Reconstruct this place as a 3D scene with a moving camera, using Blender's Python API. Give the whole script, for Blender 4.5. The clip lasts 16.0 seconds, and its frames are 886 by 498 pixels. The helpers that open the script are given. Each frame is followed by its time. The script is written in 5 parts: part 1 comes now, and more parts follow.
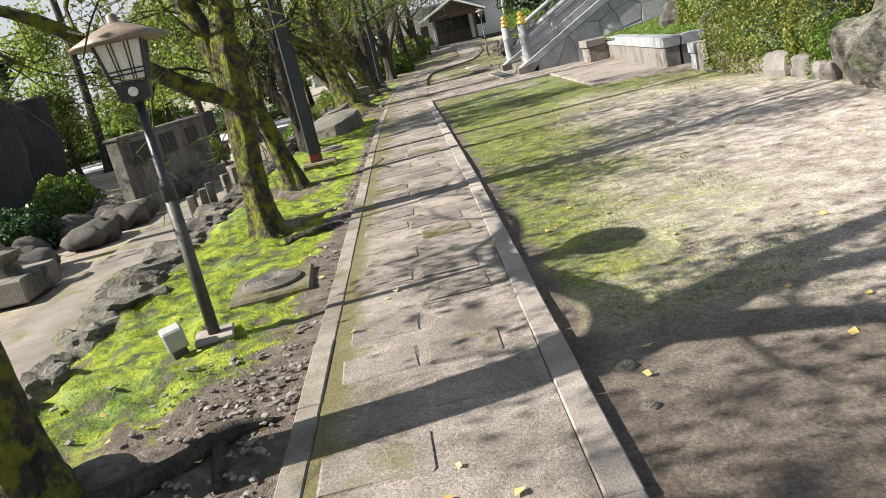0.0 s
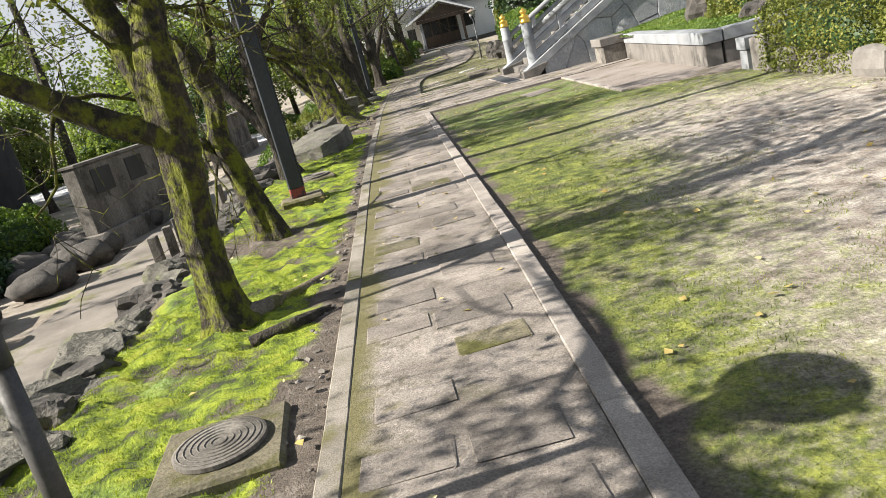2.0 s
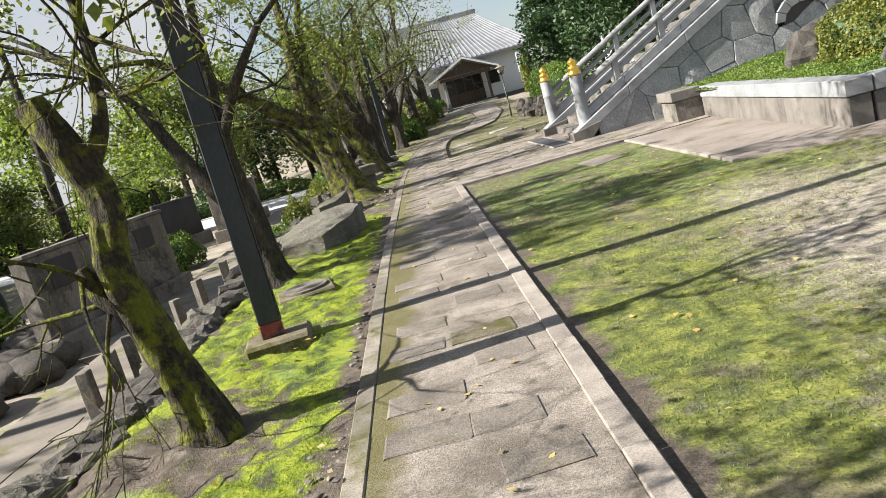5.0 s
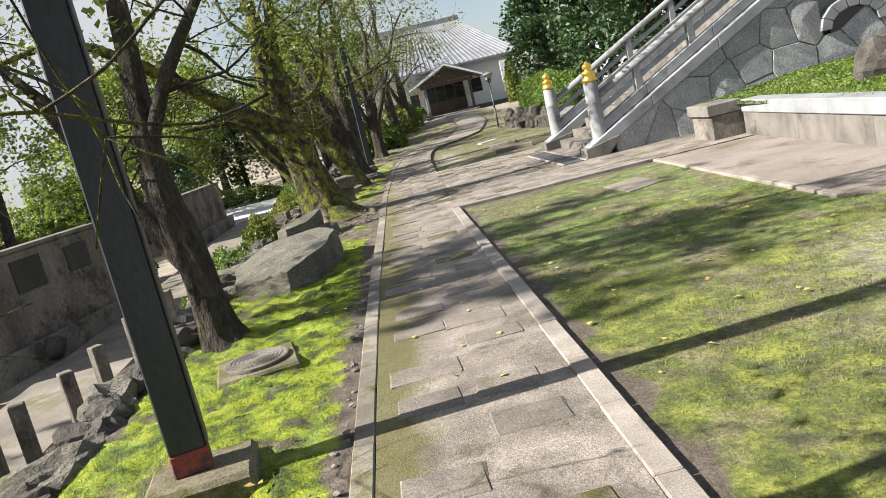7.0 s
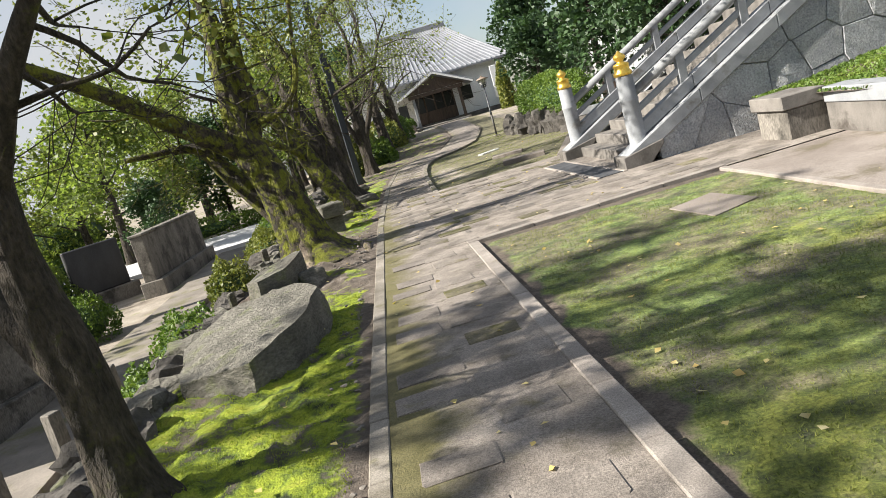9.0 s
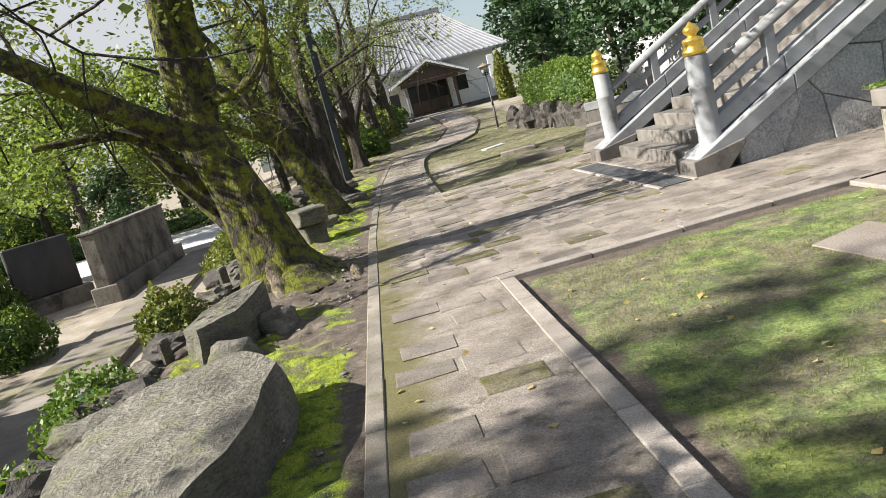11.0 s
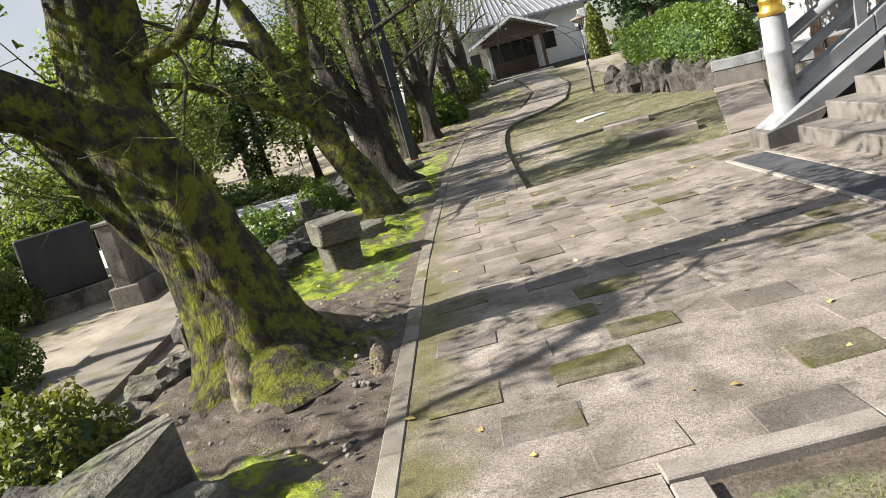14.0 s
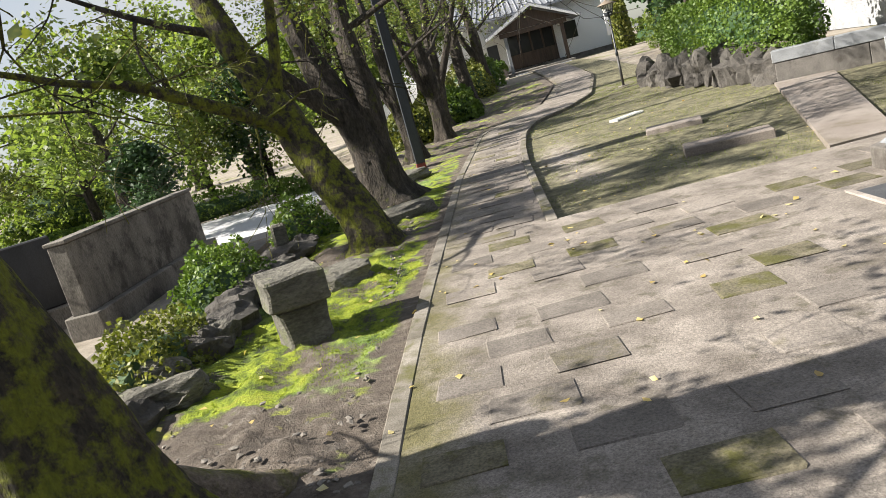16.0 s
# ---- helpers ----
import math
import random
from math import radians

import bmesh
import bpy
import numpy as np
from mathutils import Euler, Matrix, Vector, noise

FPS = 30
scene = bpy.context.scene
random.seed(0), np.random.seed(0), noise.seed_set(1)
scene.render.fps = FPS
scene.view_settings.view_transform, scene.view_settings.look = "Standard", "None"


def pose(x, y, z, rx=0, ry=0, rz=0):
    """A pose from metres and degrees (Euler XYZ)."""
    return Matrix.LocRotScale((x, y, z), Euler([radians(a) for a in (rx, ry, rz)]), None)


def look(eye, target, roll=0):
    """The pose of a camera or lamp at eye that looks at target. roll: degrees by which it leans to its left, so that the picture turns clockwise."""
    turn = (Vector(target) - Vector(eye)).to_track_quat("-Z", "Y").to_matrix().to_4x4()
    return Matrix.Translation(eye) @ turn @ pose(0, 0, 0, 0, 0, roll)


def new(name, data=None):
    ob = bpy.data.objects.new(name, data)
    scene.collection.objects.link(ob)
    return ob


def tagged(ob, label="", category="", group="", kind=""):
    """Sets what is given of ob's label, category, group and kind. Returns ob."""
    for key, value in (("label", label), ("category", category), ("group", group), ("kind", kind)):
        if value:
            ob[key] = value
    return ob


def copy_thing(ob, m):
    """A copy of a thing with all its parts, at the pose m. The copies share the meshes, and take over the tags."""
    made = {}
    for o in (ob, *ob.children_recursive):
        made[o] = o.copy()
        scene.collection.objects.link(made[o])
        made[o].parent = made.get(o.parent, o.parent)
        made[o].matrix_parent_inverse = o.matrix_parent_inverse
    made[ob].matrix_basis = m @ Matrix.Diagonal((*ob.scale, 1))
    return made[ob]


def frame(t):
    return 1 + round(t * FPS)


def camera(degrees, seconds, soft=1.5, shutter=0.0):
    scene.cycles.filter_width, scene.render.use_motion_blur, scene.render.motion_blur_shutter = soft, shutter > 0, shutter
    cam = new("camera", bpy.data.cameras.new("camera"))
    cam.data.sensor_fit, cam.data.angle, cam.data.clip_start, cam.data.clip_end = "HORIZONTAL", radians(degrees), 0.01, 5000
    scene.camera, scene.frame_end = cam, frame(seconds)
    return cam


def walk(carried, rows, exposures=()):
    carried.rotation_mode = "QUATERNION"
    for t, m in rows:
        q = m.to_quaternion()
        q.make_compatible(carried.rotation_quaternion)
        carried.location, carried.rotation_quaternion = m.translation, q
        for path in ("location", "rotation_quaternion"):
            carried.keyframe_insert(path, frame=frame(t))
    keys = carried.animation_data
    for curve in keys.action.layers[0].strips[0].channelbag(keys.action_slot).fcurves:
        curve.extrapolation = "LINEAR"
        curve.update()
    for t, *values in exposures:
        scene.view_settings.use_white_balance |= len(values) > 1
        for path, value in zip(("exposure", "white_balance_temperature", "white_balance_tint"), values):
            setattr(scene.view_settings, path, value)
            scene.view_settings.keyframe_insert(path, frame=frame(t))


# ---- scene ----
cam = camera(60.9, 16.0, soft=0.5)
PATH = [
    (0, (-0.204, 0.154, 1.583), (-0.207, 2.083, 1.057), -13.1),
    (0.5, (-0.301, 0.738, 1.605), (-0.341, 2.661, 1.058), -13.8),
    (1, (-0.36, 1.384, 1.621), (-0.508, 3.306, 1.087), -14.5),
    (1.5, (-0.422, 1.966, 1.638), (-0.478, 3.888, 1.09), -14.7),
    (2, (-0.335, 2.591, 1.654), (-0.316, 4.521, 1.129), -14.8),
    (2.5, (-0.322, 3.163, 1.641), (-0.168, 5.088, 1.118), -12.7),
    (3, (-0.246, 3.728, 1.629), (-0.026, 5.654, 1.137), -13.4),
    (3.5, (-0.242, 4.376, 1.643), (-0.15, 6.32, 1.183), -13.8),
    (4, (-0.225, 4.995, 1.649), (-0.181, 6.948, 1.22), -14.8),
    (4.2, (-0.196, 5.297, 1.645), (-0.227, 7.256, 1.247), -15.4),
    (6.3, (-0.518, 8.057, 1.721), (-0.466, 10.023, 1.358), -15.5),
    (6.5, (-0.488, 8.318, 1.719), (-0.438, 10.285, 1.359), -15.5),
    (7, (-0.516, 9.019, 1.695), (-0.44, 10.983, 1.328), -13.4),
    (7.5, (-0.531, 9.666, 1.663), (-0.41, 11.632, 1.319), -13.3),
    (8, (-0.557, 10.432, 1.697), (-0.511, 12.407, 1.381), -15.9),
    (8.5, (-0.595, 11.079, 1.714), (-0.512, 13.048, 1.375), -16.7),
    (9, (-0.562, 11.811, 1.727), (-0.463, 13.779, 1.38), -16.2),
    (9.2, (-0.585, 12.105, 1.693), (-0.464, 14.069, 1.338), -15.7),
    (11.3, (-0.611, 15.169, 1.711), (-0.49, 17.128, 1.327), -14.5),
    (11.5, (-0.57, 15.427, 1.669), (-0.503, 17.389, 1.284), -15.0),
    (12, (-0.49, 16.024, 1.689), (-0.427, 17.984, 1.295), -15.3),
    (12.5, (-0.314, 16.725, 1.716), (-0.316, 18.688, 1.337), -14.8),
    (13, (-0.245, 17.382, 1.711), (-0.25, 19.344, 1.322), -15.1),
    (13.5, (-0.171, 18.072, 1.7), (-0.222, 20.032, 1.309), -15.6),
    (14, (-0.204, 18.756, 1.699), (-0.31, 20.71, 1.283), -15.3),
    (14.5, (-0.187, 19.396, 1.657), (-0.377, 21.34, 1.225), -15.7),
    (15, (-0.189, 20.087, 1.666), (-0.411, 22.022, 1.213), -14.8),
    (15.5, (-0.146, 20.67, 1.676), (-0.274, 22.608, 1.2), -15.2),
    (16, (-0.06, 21.317, 1.714), (-0.214, 23.265, 1.29), -15.5),
]
walk(cam, [(t, look(eye, target, roll)) for t, eye, target, roll in PATH], [(0.0, 1.40, 6450, 9), (16.0, 1.40, 6450, 9)])

# ---- world and sun: light comes low from the left of the walk ----
SUN_EL = radians(36)
world = bpy.data.worlds.new("world")
scene.world = world
world.use_nodes = True
wt = world.node_tree
sky = wt.nodes.new("ShaderNodeTexSky")
sky.sky_type, sky.sun_disc = "NISHITA", False
sky.sun_elevation, sky.sun_rotation = SUN_EL, radians(-95)
tc = wt.nodes.new("ShaderNodeTexCoord")
cloud = wt.nodes.new("ShaderNodeTexNoise")
cloud.inputs["Scale"].default_value, cloud.inputs["Detail"].default_value = 3.2, 8
wt.links.new(tc.outputs["Generated"], cloud.inputs["Vector"])
cover_ramp = wt.nodes.new("ShaderNodeValToRGB")
cover_ramp.color_ramp.elements[0].position, cover_ramp.color_ramp.elements[1].position = 0.38, 0.62
wt.links.new(cloud.outputs["Fac"], cover_ramp.inputs[0])
sky_mix = wt.nodes.new("ShaderNodeMix")
sky_mix.data_type = "RGBA"
sky_mix.inputs[7].default_value = (5.0, 5.1, 5.3, 1)
wt.links.new(cover_ramp.outputs[0], sky_mix.inputs[0])
wt.links.new(sky.outputs[0], sky_mix.inputs[6])
wt.links.new(sky_mix.outputs[2], wt.nodes["Background"].inputs[0])
wt.nodes["Background"].inputs[1].default_value = 0.052
sun_data = bpy.data.lights.new("sun", "SUN")
sun_data.energy, sun_data.angle, sun_data.color = 5.0, radians(0.55), (1.0, 0.93, 0.82)
sun = new("sun", sun_data)
sun.matrix_world = look((-40, -2, 30), (-40 + math.cos(SUN_EL), -2 + 0.08, 30 - math.sin(SUN_EL)))

# ---- materials ----
def nodes_of(name):
    m = bpy.data.materials.new(name)
    m.use_nodes = True
    return m, m.node_tree, m.node_tree.nodes["Principled BSDF"]


def tex(nt, scale, detail=5.0, rough=0.6, stretch=None, local=False, seed=0.0):
    """A noise value by world (or object) position."""
    if local:
        src = nt.nodes.new("ShaderNodeTexCoord").outputs["Object"]
    else:
        src = nt.nodes.new("ShaderNodeNewGeometry").outputs["Position"]
    mp = nt.nodes.new("ShaderNodeMapping")
    mp.inputs["Location"].default_value = (seed, seed * 0.7, seed * 1.3)
    if stretch:
        mp.inputs["Scale"].default_value = stretch
    nt.links.new(src, mp.inputs["Vector"])
    n = nt.nodes.new("ShaderNodeTexNoise")
    n.inputs["Scale"].default_value, n.inputs["Detail"].default_value, n.inputs["Roughness"].default_value = scale, detail, rough
    nt.links.new(mp.outputs[0], n.inputs["Vector"])
    return n.outputs["Fac"]


def ramp(nt, fac, stops):
    r = nt.nodes.new("ShaderNodeValToRGB")
    el = r.color_ramp.elements
    while len(el) < len(stops):
        el.new(0.5)
    for e, (p, c) in zip(el, stops):
        e.position, e.color = p, (*c, 1) if len(c) == 3 else c
    nt.links.new(fac, r.inputs[0])
    return r.outputs[0]


def mix(nt, fac, a, b, mode="MIX"):
    n = nt.nodes.new("ShaderNodeMix")
    n.data_type, n.blend_type = "RGBA", mode
    for sock, v in ((n.inputs[0], fac), (n.inputs[6], a), (n.inputs[7], b)):
        if isinstance(v, (int, float)):
            sock.default_value = v
        elif isinstance(v, tuple):
            sock.default_value = (*v, 1)
        else:
            nt.links.new(v, sock)
    return n.outputs[2]


def math_node(nt, op, a, b=0.0, c=0.0):
    n = nt.nodes.new("ShaderNodeMath")
    n.operation = op
    for sock, v in zip(n.inputs, (a, b, c)):
        if isinstance(v, (int, float)):
            sock.default_value = v
        else:
            nt.links.new(v, sock)
    return n.outputs[0]


def bump(nt, bsdf, height, strength, dist=0.02):
    b = nt.nodes.new("ShaderNodeBump")
    b.inputs["Strength"].default_value, b.inputs["Distance"].default_value = strength, dist
    nt.links.new(height, b.inputs["Height"])
    nt.links.new(b.outputs[0], bsdf.inputs["Normal"])


def surface(name, dark, light, scale=3.0, grain=60.0, rough=0.85, relief=0.5, patch=None, patch_scale=1.5, patch_at=0.55,
            metal=0.0, stretch=None, local=False, vary=0.0, dist=0.01, speck=0.5, stain=None):
    """A worn surface: two colours by large noise, a fine grain over it, and patches of a third colour."""
    m, nt, p = nodes_of(name)
    big = tex(nt, scale, 6, 0.62, stretch, local)
    fine = tex(nt, grain, 4, 0.7, stretch, local, 3.1)
    col = ramp(nt, big, [(0.32, dark), (0.68, light)])
    g = ramp(nt, fine, [(0.3, (0.38, 0.38, 0.38)), (0.7, (1.5, 1.5, 1.5))])
    col = mix(nt, speck, col, mix(nt, 1.0, col, g, "MULTIPLY"))
    if patch:
        pf = tex(nt, patch_scale, 7, 0.68, None, local, 9.7)
        pf = ramp(nt, pf, [(patch_at, (0, 0, 0)), (patch_at + 0.12, (1, 1, 1))])
        pc = mix(nt, 0.6, patch, mix(nt, 1.0, patch, g, "MULTIPLY"))
        col = mix(nt, pf, col, pc)
    if stain:
        at = nt.nodes.new("ShaderNodeAttribute")
        at.attribute_name = "moss"
        sf = math_node(nt, "ADD", at.outputs["Fac"], math_node(nt, "MULTIPLY", math_node(nt, "ADD", tex(nt, 2.2, 6, 0.7, None, False, 6.0), -0.5), 1.6))
        col = mix(nt, ramp(nt, sf, [(0.45, (0, 0, 0)), (0.95, (0.85, 0.85, 0.85))]), col, mix(nt, 0.7, stain, mix(nt, 1.0, stain, g, "MULTIPLY")))
    if vary:
        oi = nt.nodes.new("ShaderNodeObjectInfo")
        v = ramp(nt, oi.outputs["Random"], [(0.0, (1 - vary,) * 3), (1.0, (1 + vary,) * 3)])
        col = mix(nt, 1.0, col, v, "MULTIPLY")
    nt.links.new(col, p.inputs["Base Color"])
    p.inputs["Roughness"].default_value, p.inputs["Metallic"].default_value = rough, metal
    bump(nt, p, math_node(nt, "ADD", math_node(nt, "MULTIPLY", big, 1.5), fine), relief, dist)
    return m


def leafy(name, stops, translucent=0.35, fine=22.0):
    """Leaves: colour by noise at two sizes, some light passing through."""
    m, nt, p = nodes_of(name)
    f = math_node(nt, "ADD", math_node(nt, "MULTIPLY", tex(nt, 1.3, 3), 0.5), math_node(nt, "MULTIPLY", tex(nt, fine, 1), 0.5))
    col = ramp(nt, f, stops)
    nt.links.new(col, p.inputs["Base Color"])
    p.inputs["Roughness"].default_value = 0.55
    t = nt.nodes.new("ShaderNodeBsdfTranslucent")
    nt.links.new(mix(nt, 1.0, col, (1.25, 1.3, 0.7), "MULTIPLY"), t.inputs[0])
    ms = nt.nodes.new("ShaderNodeMixShader")
    ms.inputs[0].default_value = translucent
    nt.links.new(p.outputs[0], ms.inputs[1])
    nt.links.new(t.outputs[0], ms.inputs[2])
    nt.links.new(ms.outputs[0], nt.nodes["Material Output"].inputs[0])
    return m


def plain(name, col, rough=0.6, metal=0.0):
    return surface(name, tuple(c * 0.85 for c in col), tuple(min(1, c * 1.12) for c in col), 4, 90, rough, 0.15, metal=metal, speck=0.3)


CONCRETE = surface("path_concrete", (0.125, 0.106, 0.091), (0.34, 0.30, 0.266), 2.0, 85, 0.9, 0.8, (0.12, 0.105, 0.08), 4.5, 0.54, speck=0.9, stain=(0.11, 0.10, 0.028))
KERB = surface("kerb_concrete", (0.20, 0.175, 0.157), (0.35, 0.315, 0.285), 2.5, 110, 0.9, 0.4, (0.16, 0.145, 0.10), 2.3, 0.60, vary=0.15, speck=0.7)
KERB_OLD = surface("kerb_stained", (0.125, 0.11, 0.085), (0.27, 0.245, 0.215), 2.5, 110, 0.9, 0.5, (0.095, 0.09, 0.03), 2.0, 0.52, vary=0.2, speck=0.8)
SLAB = surface("paving_stone_grey", (0.105, 0.091, 0.08), (0.235, 0.207, 0.184), 2.0, 70, 0.9, 0.7, (0.12, 0.105, 0.05), 1.6, 0.58, vary=0.2, speck=0.8)
SLAB_MOSS = surface("paving_stone_mossy", (0.09, 0.08, 0.05), (0.20, 0.175, 0.12), 5.0, 60, 0.95, 0.8, (0.085, 0.082, 0.02), 3.5, 0.47, vary=0.25, speck=0.9)
GRANITE = surface("granite_pale", (0.185, 0.195, 0.212), (0.31, 0.322, 0.34), 2.0, 130, 0.75, 0.3, (0.13, 0.125, 0.112), 2.4, 0.57, vary=0.08)
GRANITE_OLD = surface("granite_stained", (0.10, 0.092, 0.085), (0.215, 0.198, 0.182), 2.5, 130, 0.85, 0.35, (0.07, 0.06, 0.052), 1.6, 0.54, vary=0.12, stretch=(1, 1, 0.6))
WALLSTONE = surface("wall_stone", (0.32, 0.335, 0.36), (0.50, 0.51, 0.525), 2.6, 30, 0.85, 1.0, (0.30, 0.265, 0.21), 1.2, 0.62, vary=0.14, dist=0.05, speck=0.7)
MORTAR = plain("mortar_dark", (0.22, 0.215, 0.21), 0.95)
ROCK = surface("rock_grey", (0.085, 0.08, 0.066), (0.225, 0.212, 0.18), 2.2, 22, 0.9, 1.0, (0.15, 0.165, 0.075), 2.4, 0.54, dist=0.05, local=True, stretch=(1, 1, 2.2), speck=0.8)
ROCK_DARK = surface("rock_dark", (0.04, 0.036, 0.033), (0.13, 0.118, 0.106), 2.6, 28, 0.9, 0.9, (0.06, 0.065, 0.04), 2.0, 0.62, dist=0.04, local=True)
MONUMENT = surface("monument_concrete", (0.10, 0.09, 0.078), (0.24, 0.22, 0.195), 1.4, 45, 0.9, 0.5, (0.055, 0.05, 0.043), 1.3, 0.50, stretch=(1, 1, 0.3), speck=0.8)
MONUMENT_DARK = surface("monument_slate", (0.014, 0.015, 0.018), (0.04, 0.04, 0.044), 1.5, 60, 0.6, 0.25, stretch=(1, 1, 0.4))
BARK = surface("bark_grey", (0.022, 0.018, 0.014), (0.11, 0.09, 0.073), 9.0, 38, 0.95, 1.0, (0.10, 0.11, 0.018), 3.5, 0.57, stretch=(1, 1, 0.35), dist=0.10, speck=1.0)
BARK_MOSS = surface("bark_mossy", (0.018, 0.015, 0.011), (0.10, 0.08, 0.056), 9.0, 40, 0.95, 1.0, (0.19, 0.205, 0.016), 6.5, 0.45, stretch=(1, 1, 0.45), dist=0.10, speck=1.0)
SOIL = surface("soil_brown", (0.14, 0.11, 0.085), (0.27, 0.22, 0.18), 2.4, 40, 0.95, 1.0, (0.10, 0.08, 0.06), 5.0, 0.58, dist=0.03, speck=0.9)
LOWER = surface("lower_earth", (0.16, 0.13, 0.10), (0.36, 0.32, 0.27), 0.8, 30, 0.95, 0.7, (0.17, 0.19, 0.04), 0.6, 0.54, dist=0.03)
WALKCON = surface("lower_walk_concrete", (0.12, 0.105, 0.09), (0.25, 0.222, 0.195), 1.0, 60, 0.9, 0.4, (0.125, 0.12, 0.055), 1.0, 0.52)
ROADGREY = surface("road_grey", (0.42, 0.42, 0.44), (0.52, 0.52, 0.54), 0.6, 60, 0.9, 0.2)
COURT = surface("court_paving", (0.18, 0.15, 0.13), (0.29, 0.255, 0.23), 0.9, 70, 0.9, 0.4, (0.13, 0.11, 0.075), 1.1, 0.54, speck=0.8)
IRON = surface("painted_iron", (0.018, 0.022, 0.028), (0.04, 0.045, 0.055), 4, 60, 0.42, 0.15)
IRON_WORN = surface("worn_grey_iron", (0.03, 0.03, 0.03), (0.075, 0.07, 0.066), 6, 60, 0.55, 0.2)
POLEBLUE = surface("pole_slate_paint", (0.014, 0.018, 0.025), (0.034, 0.041, 0.052), 1.6, 50, 0.5, 0.2, (0.06, 0.064, 0.066), 2.2, 0.66, stretch=(1, 1, 0.3))
REDPAINT = surface("red_paint_faded", (0.16, 0.03, 0.024), (0.28, 0.06, 0.045), 9, 60, 0.7, 0.2, (0.03, 0.032, 0.036), 7, 0.47)
ROOFCAP = surface("copper_brown", (0.15, 0.115, 0.085), (0.25, 0.20, 0.155), 5, 60, 0.5, 0.2)
ROOTBARK = surface("root_bark", (0.13, 0.10, 0.075), (0.30, 0.245, 0.19), 7, 40, 0.95, 0.9, (0.13, 0.13, 0.025), 3.0, 0.50, dist=0.05, speck=0.8)
MILK = plain("milk_glass", (0.86, 0.85, 0.82), 0.35)
GOLD = surface("gilt", (0.78, 0.50, 0.08), (0.92, 0.64, 0.15), 6, 60, 0.32, 0.1, metal=0.85)
PLASTER = surface("white_plaster", (0.74, 0.75, 0.77), (0.84, 0.84, 0.85), 0.7, 30, 0.85, 0.15)
ROOFTILE = surface("roof_tile_silver", (0.16, 0.168, 0.19), (0.25, 0.26, 0.29), 0.8, 12, 0.55, 0.2)
TIMBER = surface("timber_brown", (0.04, 0.026, 0.019), (0.095, 0.063, 0.045), 2, 30, 0.6, 0.3, stretch=(6, 6, 0.6))
GLASS_AND_SHADE = plain("window_and_niche_shade", (0.02, 0.021, 0.024), 0.12)
MATTGREY = surface("mat_rubber", (0.045, 0.048, 0.055), (0.08, 0.082, 0.09), 3, 120, 0.8, 0.4)
PLASTICGREY = plain("box_grey_plastic", (0.36, 0.37, 0.37), 0.45)
LEAF_CHERRY = leafy("cherry_leaves", [(0.30, (0.05, 0.075, 0.018)), (0.48, (0.11, 0.15, 0.03)), (0.62, (0.22, 0.23, 0.045)), (0.75, (0.36, 0.20, 0.05))], 0.28)
LEAF_GREEN = leafy("broad_leaves", [(0.30, (0.05, 0.08, 0.022)), (0.50, (0.145, 0.20, 0.05)), (0.68, (0.29, 0.33, 0.09))], 0.55)
LEAF_DARK = leafy("evergreen_and_core_shade", [(0.30, (0.014, 0.034, 0.014)), (0.55, (0.04, 0.085, 0.028)), (0.72, (0.09, 0.15, 0.045))], 0.2)
LEAF_HEDGE = leafy("hedge_leaves", [(0.30, (0.045, 0.07, 0.014)), (0.50, (0.145, 0.165, 0.03)), (0.66, (0.27, 0.265, 0.06)), (0.8, (0.34, 0.27, 0.09))], 0.3, 45)
LEAF_HEDGE_GREEN = leafy("green_hedge_leaves", [(0.30, (0.035, 0.075, 0.012)), (0.52, (0.11, 0.18, 0.028)), (0.72, (0.23, 0.28, 0.05))], 0.3, 45)
FALLEN = leafy("fallen_leaves", [(0.3, (0.30, 0.16, 0.05)), (0.5, (0.50, 0.40, 0.14)), (0.65, (0.55, 0.50, 0.30)), (0.8, (0.38, 0.12, 0.05))], 0.2, 9)


